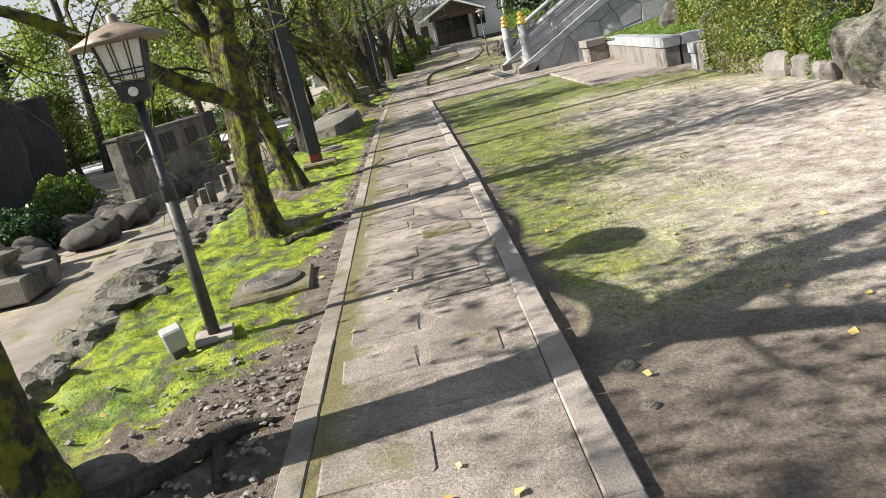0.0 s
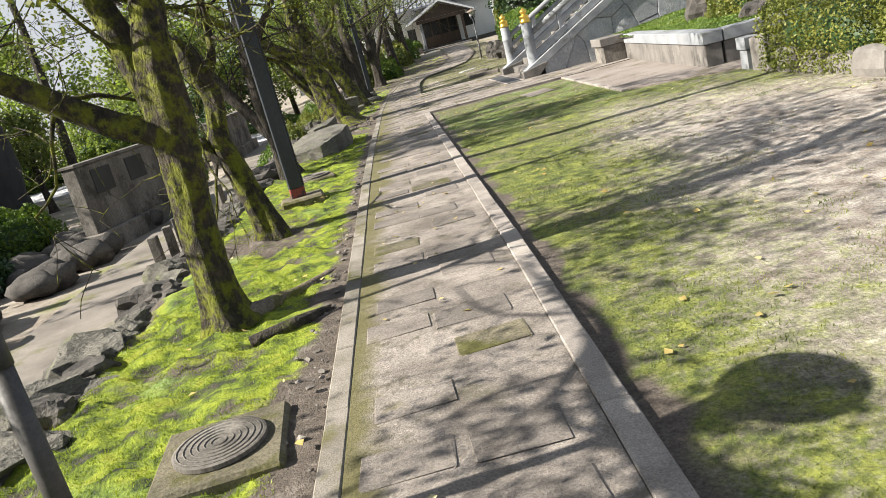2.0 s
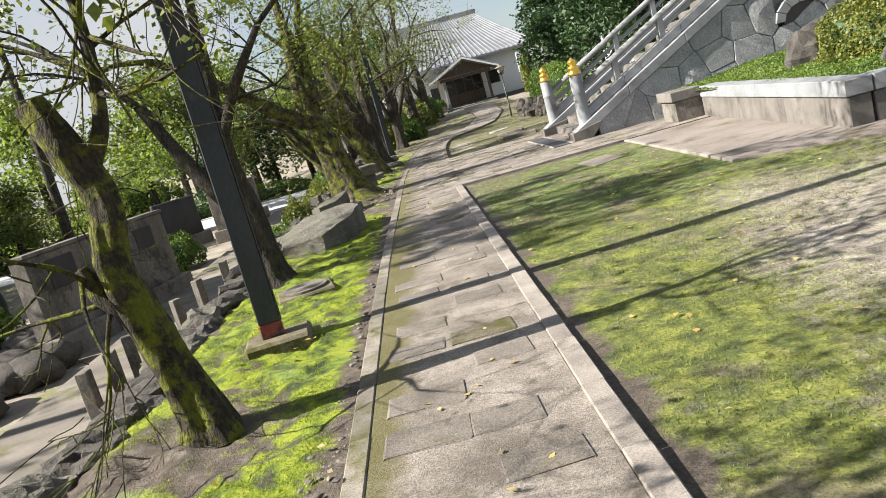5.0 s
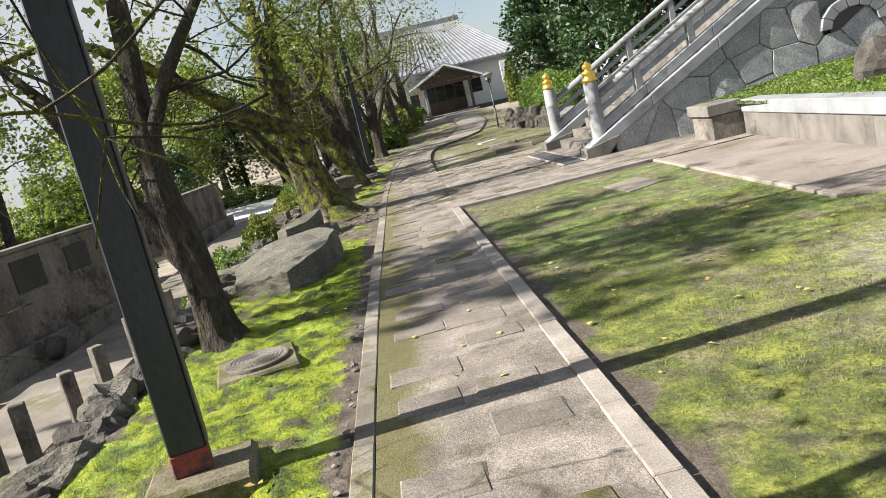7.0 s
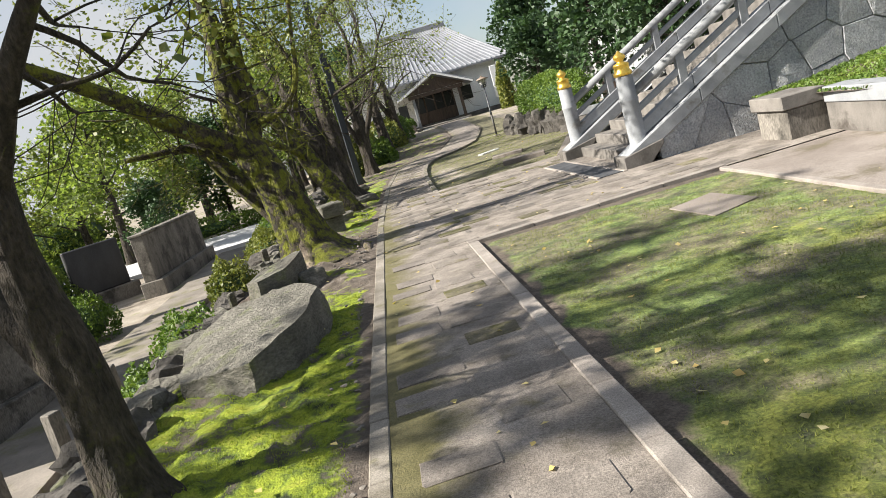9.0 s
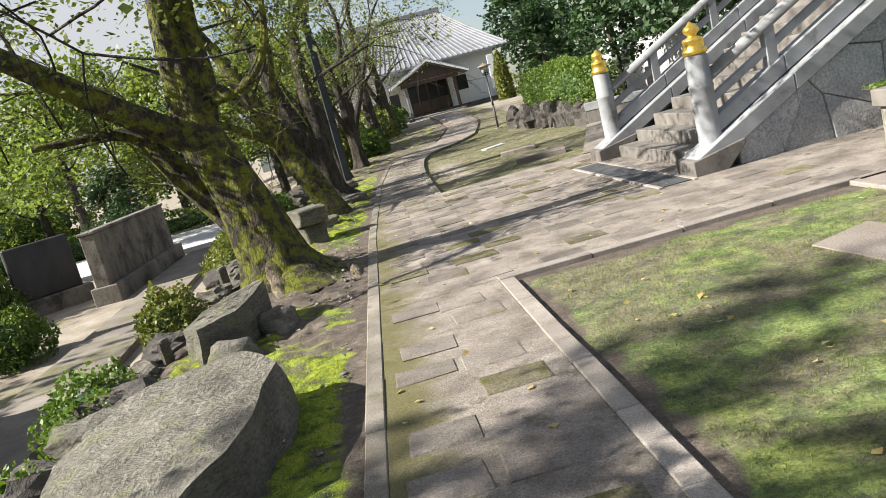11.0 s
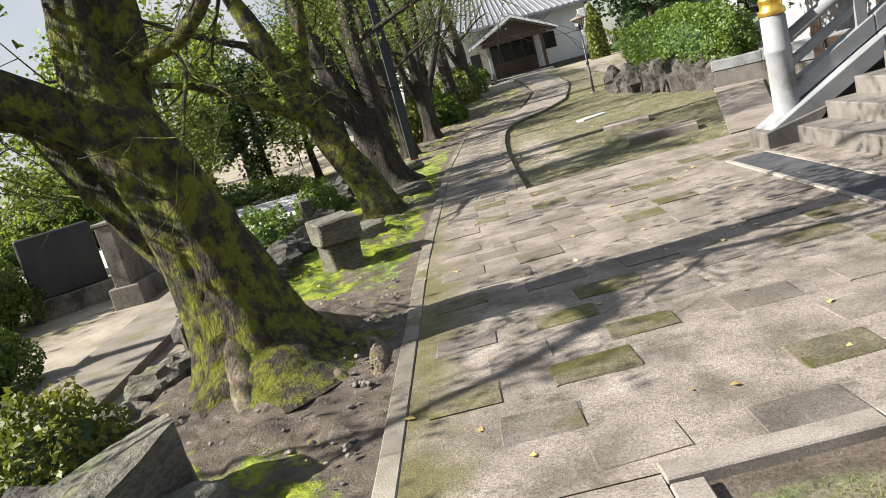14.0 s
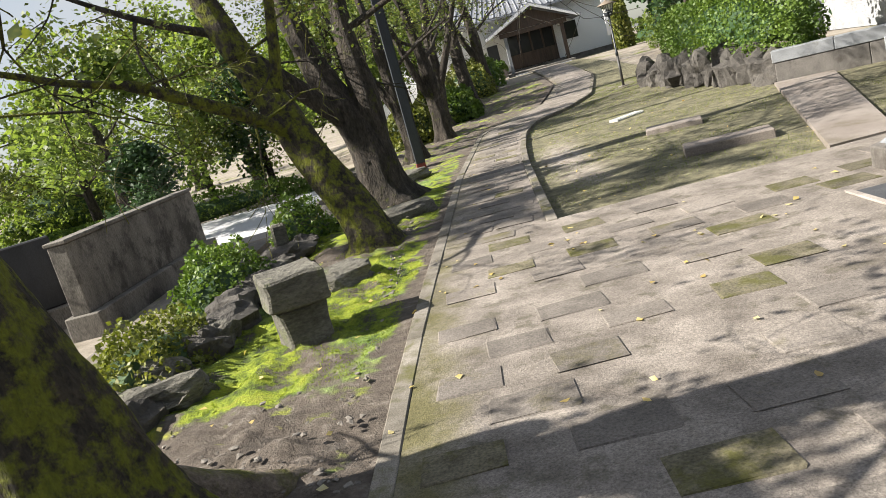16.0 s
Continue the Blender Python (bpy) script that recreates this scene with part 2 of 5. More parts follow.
def moss_ground():
    """Bright moss over brown soil, in clumps, with yellowed spots."""
    m, nt, p = nodes_of("moss_ground")
    big, mid, fine = tex(nt, 1.1, 5, 0.6), tex(nt, 5.0, 5, 0.6, None, False, 4.0), tex(nt, 55, 4, 0.7)
    soil = ramp(nt, tex(nt, 7, 6, 0.7, None, False, 2.0), [(0.3, (0.055, 0.043, 0.034)), (0.55, (0.135, 0.11, 0.09)), (0.72, (0.26, 0.228, 0.198))])
    # lowest stops paint the shade in the gaps between clumps into the colour
    moss = ramp(nt, mid, [(0.37, (0.022, 0.032, 0.009)), (0.45, (0.115, 0.165, 0.012)), (0.55, (0.27, 0.335, 0.022)), (0.72, (0.33, 0.335, 0.04))])
    cool = ramp(nt, mid, [(0.34, (0.03, 0.055, 0.02)), (0.5, (0.12, 0.20, 0.05)), (0.65, (0.25, 0.36, 0.13))])
    moss = mix(nt, ramp(nt, tex(nt, 0.9, 4, 0.6, None, False, 12.0), [(0.53, (0, 0, 0)), (0.64, (0.8, 0.8, 0.8))]), moss, cool)
    moss = mix(nt, 0.7, moss, mix(nt, 1.0, moss, ramp(nt, fine, [(0.3, (0.4, 0.4, 0.4)), (0.7, (1.5, 1.5, 1.5))]), "MULTIPLY"))
    at = nt.nodes.new("ShaderNodeAttribute")
    at.attribute_name = "moss"
    f = math_node(nt, "ADD", math_node(nt, "ADD", math_node(nt, "MULTIPLY", big, 0.7), math_node(nt, "MULTIPLY", mid, 0.55)), at.outputs["Fac"])
    f = ramp(nt, f, [(0.60, (0, 0, 0)), (0.70, (1, 1, 1))])
    nt.links.new(mix(nt, f, soil, moss), p.inputs["Base Color"])
    p.inputs["Roughness"].default_value = 0.95
    bump(nt, p, math_node(nt, "ADD", math_node(nt, "MULTIPLY", mid, 1.5), fine), 1.0, 0.03)
    return m


def lawn_ground():
    """Trodden ground: pale sandy soil in the open middle, thin moss and grass round it."""
    m, nt, p = nodes_of("lawn_ground")
    big, mid, fine = tex(nt, 0.55, 6, 0.6), tex(nt, 5.0, 7, 0.75, None, False, 4.0), tex(nt, 48, 5, 0.75)
    sand = ramp(nt, mid, [(0.35, (0.17, 0.138, 0.11)), (0.5, (0.36, 0.315, 0.275)), (0.64, (0.55, 0.50, 0.45))])
    green = ramp(nt, mid, [(0.36, (0.045, 0.06, 0.02)), (0.49, (0.125, 0.15, 0.03)), (0.62, (0.265, 0.285, 0.055))])
    cool = ramp(nt, mid, [(0.36, (0.045, 0.07, 0.035)), (0.49, (0.13, 0.19, 0.055)), (0.62, (0.24, 0.32, 0.11))])
    reach = nt.nodes.new("ShaderNodeSeparateXYZ")
    nt.links.new(nt.nodes.new("ShaderNodeNewGeometry").outputs["Position"], reach.inputs[0])
    end = math_node(nt, "MULTIPLY", math_node(nt, "ADD", reach.outputs[1], -13.0), 0.05)
    wild = math_node(nt, "ADD", tex(nt, 0.8, 5, 0.65, None, False, 15.0), end)
    green = mix(nt, ramp(nt, wild, [(0.55, (0, 0, 0)), (0.80, (0.8, 0.8, 0.8))]), green, cool)
    worn = ramp(nt, math_node(nt, "ADD", tex(nt, 1.2, 6, 0.7, None, False, 21.0), math_node(nt, "MULTIPLY", math_node(nt, "MAXIMUM", math_node(nt, "ADD", end, -0.15), 0.0), 0.45)), [(0.51, (0, 0, 0)), (0.64, (0.85, 0.85, 0.85))])
    green = mix(nt, worn, green, ramp(nt, mid, [(0.36, (0.07, 0.06, 0.04)), (0.62, (0.24, 0.205, 0.14))]))
    g = ramp(nt, fine, [(0.3, (0.3, 0.3, 0.3)), (0.7, (1.6, 1.6, 1.6))])
    at = nt.nodes.new("ShaderNodeAttribute")
    at.attribute_name = "moss"
    f = math_node(nt, "ADD", math_node(nt, "ADD", math_node(nt, "MULTIPLY", big, 0.6), math_node(nt, "MULTIPLY", mid, 0.5)), at.outputs["Fac"])
    f = math_node(nt, "ADD", f, math_node(nt, "MULTIPLY", math_node(nt, "ADD", tex(nt, 16, 4, 0.7, None, False, 8.0), -0.5), 0.5))
    f = ramp(nt, f, [(0.50, (0, 0, 0)), (0.74, (1, 1, 1))])
    col = mix(nt, f, sand, green)
    rim = nt.nodes.new("ShaderNodeAttribute")
    rim.attribute_name = "bare"
    bare = ramp(nt, math_node(nt, "ADD", rim.outputs["Fac"], math_node(nt, "MULTIPLY", math_node(nt, "ADD", mid, -0.5), 1.2)), [(0.35, (0, 0, 0)), (0.65, (1, 1, 1))])
    col = mix(nt, bare, col, ramp(nt, mid, [(0.3, (0.06, 0.045, 0.035)), (0.7, (0.17, 0.14, 0.115))]))
    nt.links.new(mix(nt, 0.85, col, mix(nt, 1.0, col, g, "MULTIPLY")), p.inputs["Base Color"])
    p.inputs["Roughness"].default_value = 0.95
    bump(nt, p, math_node(nt, "ADD", math_node(nt, "MULTIPLY", mid, 1.2), fine), 0.9, 0.02)
    return m


MOSS, LAWN = moss_ground(), lawn_ground()


# ---- mesh helpers ----
def mesh_object(name, bm, mat, smooth=False, parent=None):
    me = bpy.data.meshes.new(name)
    bm.normal_update()
    bm.to_mesh(me)
    bm.free()
    me.materials.append(mat)
    if smooth:
        me.shade_smooth()
    ob = new(name, me)
    if parent:
        ob.parent = parent
    return ob


def raw_object(name, verts, faces, mat, smooth=False, parent=None):
    me = bpy.data.meshes.new(name)
    me.from_pydata(verts, [], faces)
    me.materials.append(mat)
    if smooth:
        me.shade_smooth()
    ob = new(name, me)
    if parent:
        ob.parent = parent
    return ob


def add_box(bm, x0, x1, y0, y1, z0, z1, bevel=0.0, m=None):
    vs = [bm.verts.new(Vector((x, y, z))) for x in (x0, x1) for y in (y0, y1) for z in (z0, z1)]
    fs = [bm.faces.new([vs[i] for i in f]) for f in ((0, 1, 3, 2), (4, 6, 7, 5), (0, 4, 5, 1), (2, 3, 7, 6), (0, 2, 6, 4), (1, 5, 7, 3))]
    if bevel:
        es = list({e for f in fs for e in f.edges})
        out = bmesh.ops.bevel(bm, geom=es, offset=bevel, segments=1, affect="EDGES", profile=0.5)
        vs = list({v for f in out["faces"] for v in f.verts} | {v for v in vs if v.is_valid})
    if m is not None:
        bmesh.ops.transform(bm, matrix=m, verts=vs)
    return vs


def box(name, x0, x1, y0, y1, z0, z1, mat, bevel=0.01, parent=None, m=None):
    bm = bmesh.new()
    add_box(bm, x0, x1, y0, y1, z0, z1, bevel, m)
    return mesh_object(name, bm, mat, parent=parent)


def prism(name, outline, lo, hi, mat, axis="z", bevel=0.0, parent=None):
    """An outline of 2D points pushed from lo to hi along an axis."""
    bm = bmesh.new()
    def at(a, b, c):
        return {"z": (a, b, c), "y": (a, c, b), "x": (c, a, b)}[axis]
    low, top = [bm.verts.new(at(a, b, lo)) for a, b in outline], [bm.verts.new(at(a, b, hi)) for a, b in outline]
    bm.faces.new(low), bm.faces.new(top)
    for i in range(len(outline)):
        j = (i + 1) % len(outline)
        bm.faces.new((low[i], low[j], top[j], top[i]))
    bmesh.ops.recalc_face_normals(bm, faces=bm.faces)
    if bevel:
        bmesh.ops.bevel(bm, geom=list(bm.edges), offset=bevel, segments=1, affect="EDGES", profile=0.5)
    return mesh_object(name, bm, mat, parent=parent)


def lathe(bm, profile, x=0.0, y=0.0, segs=16, m=None, rot=0.0):
    rings = []
    for r, z in profile:
        rings.append([bm.verts.new((x + r * math.cos(rot + 2 * math.pi * k / segs), y + r * math.sin(rot + 2 * math.pi * k / segs), z)) for k in range(segs)])
    for a, b in zip(rings, rings[1:]):
        for k in range(segs):
            bm.faces.new((a[k], a[(k + 1) % segs], b[(k + 1) % segs], b[k]))
    bm.faces.new(list(reversed(rings[0]))), bm.faces.new(rings[-1])
    if m is not None:
        bmesh.ops.transform(bm, matrix=m, verts=[v for r in rings for v in r])


def tube(bm, pts, radii, segs=8, wobble=0.0, seed=0.0, flutes=0.0, rugged=0.0):
    """A tapered limb along points, with an uneven skin."""
    pts = [Vector(p) for p in pts]
    rings = []
    side = None
    for i, p in enumerate(pts):
        d = (pts[min(i + 1, len(pts) - 1)] - pts[max(i - 1, 0)]).normalized()
        if side is None:
            side = d.cross(Vector((0.3, 1, 0.1))).normalized()
        side = (side - d * side.dot(d)).normalized()
        up = d.cross(side)
        ring = []
        for k in range(segs):
            a = 2 * math.pi * k / segs
            q = side * math.cos(a) + up * math.sin(a)
            r = radii[i]
            if wobble:
                r *= 1 + wobble * noise.noise(Vector((q.x * 1.6 + seed, q.y * 1.6, p.z * 1.1 + q.z)))
            if flutes:
                r *= 1 + flutes * (math.sin(a * 5 + seed) + 0.6 * math.sin(a * 8 + 2 * seed)) * max(0.25, 1 - i / len(pts) * 2.2)
            if rugged:
                w = p + q * r
                r += rugged * (noise.noise(Vector((w.x * 10, w.y * 10, w.z * 1.4 + seed))) + 0.6 * noise.noise(Vector((w.x * 24, w.y * 24, w.z * 7))) + 0.8 * noise.noise(Vector((w.x * 4, w.y * 4, w.z * 1.2 + seed))))
            ring.append(bm.verts.new(p + q * r))
        rings.append(ring)
    for a, b in zip(rings, rings[1:]):
        for k in range(segs):
            bm.faces.new((a[k], a[(k + 1) % segs], b[(k + 1) % segs], b[k]))
    bm.faces.new(list(reversed(rings[0]))), bm.faces.new(rings[-1])


def smooth_path(pts, steps=4):
    """Points and radii (x, y, z, r) joined by a smooth line."""
    out = []
    n = len(pts)
    for i in range(n - 1):
        p0, p1, p2, p3 = (np.array(pts[max(0, min(n - 1, i + k))], float) for k in (-1, 0, 1, 2))
        for s in range(steps):
            t = s / steps
            out.append(0.5 * (2 * p1 + (p2 - p0) * t + (2 * p0 - 5 * p1 + 4 * p2 - p3) * t * t + (3 * p1 - p0 - 3 * p2 + p3) * t ** 3))
    out.append(np.array(pts[-1], float))
    return out


def limb(bm, pts, segs=8, wobble=0.12, seed=0.0, steps=4, flutes=0.0, rugged=0.0):
    sp = smooth_path(pts, steps)
    tube(bm, [p[:3] for p in sp], [max(0.004, p[3]) for p in sp], segs, wobble, seed, flutes, rugged)
    return sp


def leaf_mesh(name, centres, size, mat, rng, flat=0.0, spread=0.35, parent=None, long=1.5):
    """Many small folded leaves, each of four corners bent along its middle."""
    c = np.asarray(centres, float)
    n = len(c)
    d = rng.normal(size=(n, 3))
    d[:, 2] *= 1 - flat
    d /= np.linalg.norm(d, axis=1)[:, None] + 1e-9
    e = rng.normal(size=(n, 3))
    e[:, 2] *= 1 - flat
    e -= d * np.sum(d * e, 1)[:, None]
    e /= np.linalg.norm(e, axis=1)[:, None] + 1e-9
    up = np.cross(d, e)
    s = size * (1 + spread * rng.uniform(-1, 1, n))[:, None]
    a, b = c - d * s * long / 2, c + d * s * long / 2
    l, r = c + e * s * 0.5 + up * s * 0.15, c - e * s * 0.5 + up * s * 0.15
    v = np.stack([a, l, b, r], 1).reshape(-1, 3)
    me = bpy.data.meshes.new(name)
    me.vertices.add(4 * n)
    me.vertices.foreach_set("co", v.ravel())
    me.loops.add(4 * n)
    me.loops.foreach_set("vertex_index", np.arange(4 * n, dtype=np.int32))
    me.polygons.add(n)
    me.polygons.foreach_set("loop_start", np.arange(0, 4 * n, 4, dtype=np.int32))
    me.update(calc_edges=True)
    me.materials.append(mat)
    ob = new(name, me)
    if parent:
        ob.parent = parent
    return tagged(ob, kind="stuff")


def rock_bm(bm, cx, cy, cz, sx, sy, sz, seed, sub=3, rough=0.25, turn=0.0, facet=0.0):
    out = bmesh.ops.create_icosphere(bm, subdivisions=sub, radius=1.0)
    ct, sn = math.cos(turn), math.sin(turn)
    for v in out["verts"]:
        p = v.co.copy()
        if facet:
            p = Vector([math.copysign(abs(c) ** (1 - facet), c) for c in p])
        s = Vector((seed * 3.7, seed * 1.9, seed))
        k = 1 + rough * noise.noise(p * 1.2 + s) + rough * 0.5 * noise.noise(p * 3.1 + s) + rough * 0.2 * noise.noise(p * 7 + s)
        p = p * k
        x, y = p.x * sx, p.y * sy
        v.co = Vector((cx + x * ct - y * sn, cy + x * sn + y * ct, cz + p.z * sz))


def rock(name, x, y, z, sx, sy, sz, seed, mat, label, sub=3, rough=0.3, turn=0.0, facet=0.0, group=""):
    bm = bmesh.new()
    rock_bm(bm, 0, 0, 0, sx, sy, sz, seed, sub, rough, turn, facet)
    ob = mesh_object(name, bm, mat, smooth=not facet)
    ob.location = (x, y, z)
    return tagged(ob, label, "rock", group)


# ---- plan: edges of the path, heights of the ground ----
LEFT_EDGE = ((-6, -0.97), (14, -0.97), (17, -0.95), (22.5, -0.85), (26.5, -0.78), (34.5, -0.42), (42, 0.2), (45, 1.2), (48, 2.5), (56, 4.1), (76, 4.6))
RIGHT_NEAR = ((-6, 0.10), (2.5, 0.13), (8, 0.21), (14, 0.235), (21.45, 0.25))
RIGHT_FAR = ((29.2, 0.46), (31.2, 0.52), (34, 0.62), (36.6, 0.78), (39.5, 1.05), (42, 1.55), (43.7, 2.7), (47, 3.95), (56, 5.7), (76, 6.7))


def edge(pts, y):
    return float(np.interp(y, [p[0] for p in pts], [p[1] for p in pts]))


def ease(a, b, v):
    t = min(1, max(0, (v - a) / (b - a)))
    return t * t * (3 - 2 * t)


def ground_z(x, y):
    z = -0.92 * ease(2.75, 4.5, -x) - 0.18 * ease(4.4, 5.4, -x)
    z += 0.75 * ease(48, 70, y) * ease(-12, -4, x)
    return z


def sheet(name, us, vs, place, mat, moss=None, smooth=True):
    """A grid over two lists of numbers; place(u, v) gives a point."""
    verts = [place(u, v) for v in vs for u in us]
    n = len(us)
    faces = [(j * n + i, j * n + i + 1, (j + 1) * n + i + 1, (j + 1) * n + i) for j in range(len(vs) - 1) for i in range(n - 1)]
    ob = raw_object(name, verts, faces, mat, smooth)
    if moss:
        at = ob.data.attributes.new("moss", "FLOAT", "POINT")
        at.data.foreach_set("value", [moss(*p) for p in verts])
    return ob


def span(a, b, step):
    return list(np.linspace(a, b, max(2, int(round((b - a) / step)) + 1)))


far = [-1500, -400, -120, -50, -25, -16, -11, -8]
sheet("ground", far + [-6, -5.4, -5, -4.6, -4.2, -3.9, -3.6, -3.3, -3.0, -2.7, -2, -1, 0, 2, 4, 6, 9, 14, 25, 60, 200, 600, 1500],
      [-1500, -400, -100, -30, -10] + span(-4, 80, 2) + [90, 120, 200, 500, 1500],
      lambda x, y: (x, y, ground_z(x, y) - 0.12), LOWER)
tagged(bpy.data.objects["ground"], "bare brown earth with thin moss", "ground", kind="structure")


def strip_place(u, y):
    x1 = edge(LEFT_EDGE, y) - 0.125
    x = x1 + (-4.7 - x1) * u
    h = 0.04 * noise.noise(Vector((x * 1.3, y * 1.3, 1))) + 0.06 * noise.noise(Vector((x * 4.2, y * 4.2, 5))) + 0.035 * noise.noise(Vector((x * 9, y * 9, 2)))
    h *= min(1, u * 6 + 0.1)
    mound = 0.10 * math.exp(-((x + 2.05) ** 2 + (y - 24) ** 2) / 0.9)
    return (x, y, ground_z(x, y) - 0.02 + h + mound)


def strip_moss(x, y, z):
    kerb = edge(LEFT_EDGE, y) - 0.125 - x
    v = 0.10 - 0.30 * math.exp(-(kerb / (0.26 - 0.12 * ease(7, 11, y))) ** 2) - 0.22 * ease(2.75, 3.3, -x)
    v -= 0.30 * (1 - ease(3.4, 4.6, y + 0.5 * noise.noise(Vector((x, y, 0))) + (x + 1.8) * -0.9))
    v -= 0.32 * math.exp(-((x + 1.9) ** 2 / 1.2 + (y - 24.2) ** 2 / 2.2)) + 0.2 * math.exp(-((x + 1.8) ** 2 + (y - 30.5) ** 2) / 0.8)
    v -= 0.25 * math.exp(-((x + 2.3) ** 2 / 0.6 + (y - 11.0) ** 2 / 0.5)) + 0.16 * ease(34, 40, y)
    v -= 0.08 * ease(19.6, 21.5, y) * (1 - ease(25, 27, y))
    return v + 0.015


strip = sheet("moss_strip", [i / 46 for i in range(47)], span(-4, 34, 0.065) + span(34.3, 62, 0.3), strip_place, MOSS, strip_moss)
tagged(strip, "bank of bright green moss over brown soil", "moss bank", kind="structure")


def lawn_moss(x, y, z):
    d = math.hypot((x - 4.0) / 1.9, (y - 7.6) / 5.2)
    v = 0.24 * min(1.0, max(-1.0, (d - 1.0) * 1.5)) - 0.12 * (1 - ease(3.5, 8.0, y)) - 0.18 * (1 - ease(2.0, 5.0, y))
    return v


def lawn_bare(x, y):
    """Bare dark soil along the kerbs."""
    rim = min(x - edge(RIGHT_NEAR, y) - 0.14, 21.4 - y) + 0.16 * noise.noise(Vector((x * 2.3, y * 2.3, 0))) + 0.08 * noise.noise(Vector((x * 7, y * 7, 0)))
    near_soil = 0.62 * (1 - ease(2.6, 5.6, y + 0.9 * noise.noise(Vector((x, y, 2)))))
    return max(1 - ease(0.0, 0.28, rim), near_soil)


lawn = sheet("lawn", span(0.2, 5.6, 0.11), span(-5, 21.5, 0.11),
             lambda x, y: (x, y, -0.04 + 0.012 * noise.noise(Vector((x * 0.9, y * 0.9, 3))) + 0.008 * noise.noise(Vector((x * 5, y * 5, 7)))), LAWN, lawn_moss)
rim_at = lawn.data.attributes.new("bare", "FLOAT", "POINT")
rim_at.data.foreach_set("value", [lawn_bare(v.co.x, v.co.y) for v in lawn.data.vertices])
tagged(lawn, "trodden lawn of thin moss and pale sandy soil", "lawn", kind="structure")


def patch_place(u, y):
    x0 = edge(RIGHT_FAR, y) + 0.12
    x = x0 + (7.5 - x0) * u
    return (x, y, -0.07 + 0.72 * ease(48, 70, y) + 0.03 * ease(29.2, 31, y) * u + 0.014 * noise.noise(Vector((x * 2, y * 2, 3))))


patch = sheet("far_lawn", [i / 30 for i in range(31)], span(29.25, 72, 0.25), patch_place, LAWN,
              lambda x, y, z: 0.34 + 0.1 * math.exp(-((y - 30.2) / 1.0) ** 2) - 0.40 * math.exp(-((x - edge(RIGHT_FAR, y) - 0.7) / 0.5) ** 2 - ((y - 34) / 4) ** 2))
tagged(patch, "rough lawn of moss and short grass", "lawn", kind="structure")

# path, square and court
def path_stain(x, y, z):
    """Olive growth along the left kerb, less in the middle of the walk."""
    d = x - edge(LEFT_EDGE, y)
    return 0.13 + (0.95 - 0.45 * ease(17, 22, y)) * math.exp(-(d / (0.21 + 0.14 * ease(9, 15, y))) ** 2) + 0.30 * ease(10, 16, y) * (1 - ease(24, 30, y)) * math.exp(-(d / 0.7) ** 2)


sheet("path_near", [i / 12 for i in range(13)], span(-5, 21.5, 0.4), lambda u, y: (edge(LEFT_EDGE, y) + (edge(RIGHT_NEAR, y) - edge(LEFT_EDGE, y)) * u, y, 0.0), CONCRETE, path_stain)
sheet("square", [0, 0.01, 0.02, 0.035, 0.05, 0.1, 0.25, 0.5, 1], span(21.51, 29.24, 0.5), lambda u, y: (edge(LEFT_EDGE, y) + (9.0 - edge(LEFT_EDGE, y)) * u, y, 0.0), CONCRETE, path_stain)
sheet("path_far", [0, 0.33, 0.67, 1], span(29.25, 73, 0.4), lambda u, y: (edge(LEFT_EDGE, y) + (edge(RIGHT_FAR, y) - edge(LEFT_EDGE, y)) * u, y, 0.72 * ease(48, 70, y)), CONCRETE, path_stain)
for n in ("path_near", "square", "path_far"):
    tagged(bpy.data.objects[n], "weathered grey exposed-aggregate concrete paving", "path", kind="structure")
tagged(prism("court", [(3.66, 15.95), (5.3, 14.9), (9, 14.9), (9, 21.5), (3.87, 21.5)], -0.2, -0.012, COURT), "brownish grey paved court beside the lawn", "pavement", kind="structure")
tagged(box("court_edge", -0.05, 0.05, 0, 5.62, -0.2, 0.0, KERB, 0.008, m=pose(3.62, 15.95, 0, 0, 0, -2.1)), "pale concrete edging between court and lawn", "kerb", kind="structure")
tagged(prism("lower_walk", [(-6.8, -3), (-5.0, -3), (-5.05, 13), (-5.5, 26), (-6.0, 41), (-7.3, 41), (-7.0, 26), (-6.8, 13)], -1.3, -1.085, WALKCON), "pale concrete walk on the lower level", "path", kind="structure")
tagged(prism("road", [(-4.9, 43), (-6.2, 42.3), (-60, 37), (-60, 45), (-8.0, 49.5), (-6.2, 51.5), (-5.0, 50)], -1.4, -1.06, ROADGREY), "light grey asphalt road", "road", kind="structure")
tagged(prism("cross_walk", [(3.5, 29.3), (4.2, 29.3), (6.6, 35.6), (5.7, 36.1)], -0.2, 0.012, COURT), "pale paved side path", "path", kind="structure")


# ---- stone stairs with granite rails ----
RISE, RUN, SLOPE = 0.19, 0.36, 0.19 / 0.36
stairs = tagged(new("stone_stairs"), "pale granite stairs with stone rails and gilt post caps", "stairs")
for i in range(24):
    x = 3.62 + i * RUN
    box("step", x, x + RUN + 0.06, 24.26, 27.52, max(-0.1, i * RISE - 0.25), (i + 1) * RISE, GRANITE_OLD, 0.012, stairs)


def skew_beam(name, y0, y1, x0, x1, lift, thick, mat, bevel=0.012, parent=stairs):
    """A beam that rises with the stairs."""
    z0, z1 = (x0 - 3.62) * SLOPE + lift, (x1 - 3.62) * SLOPE + lift
    return prism(name, [(x0, z0), (x1, z1), (x1, z1 + thick), (x0, z0 + thick)], y0, y1, mat, "y", bevel, parent)


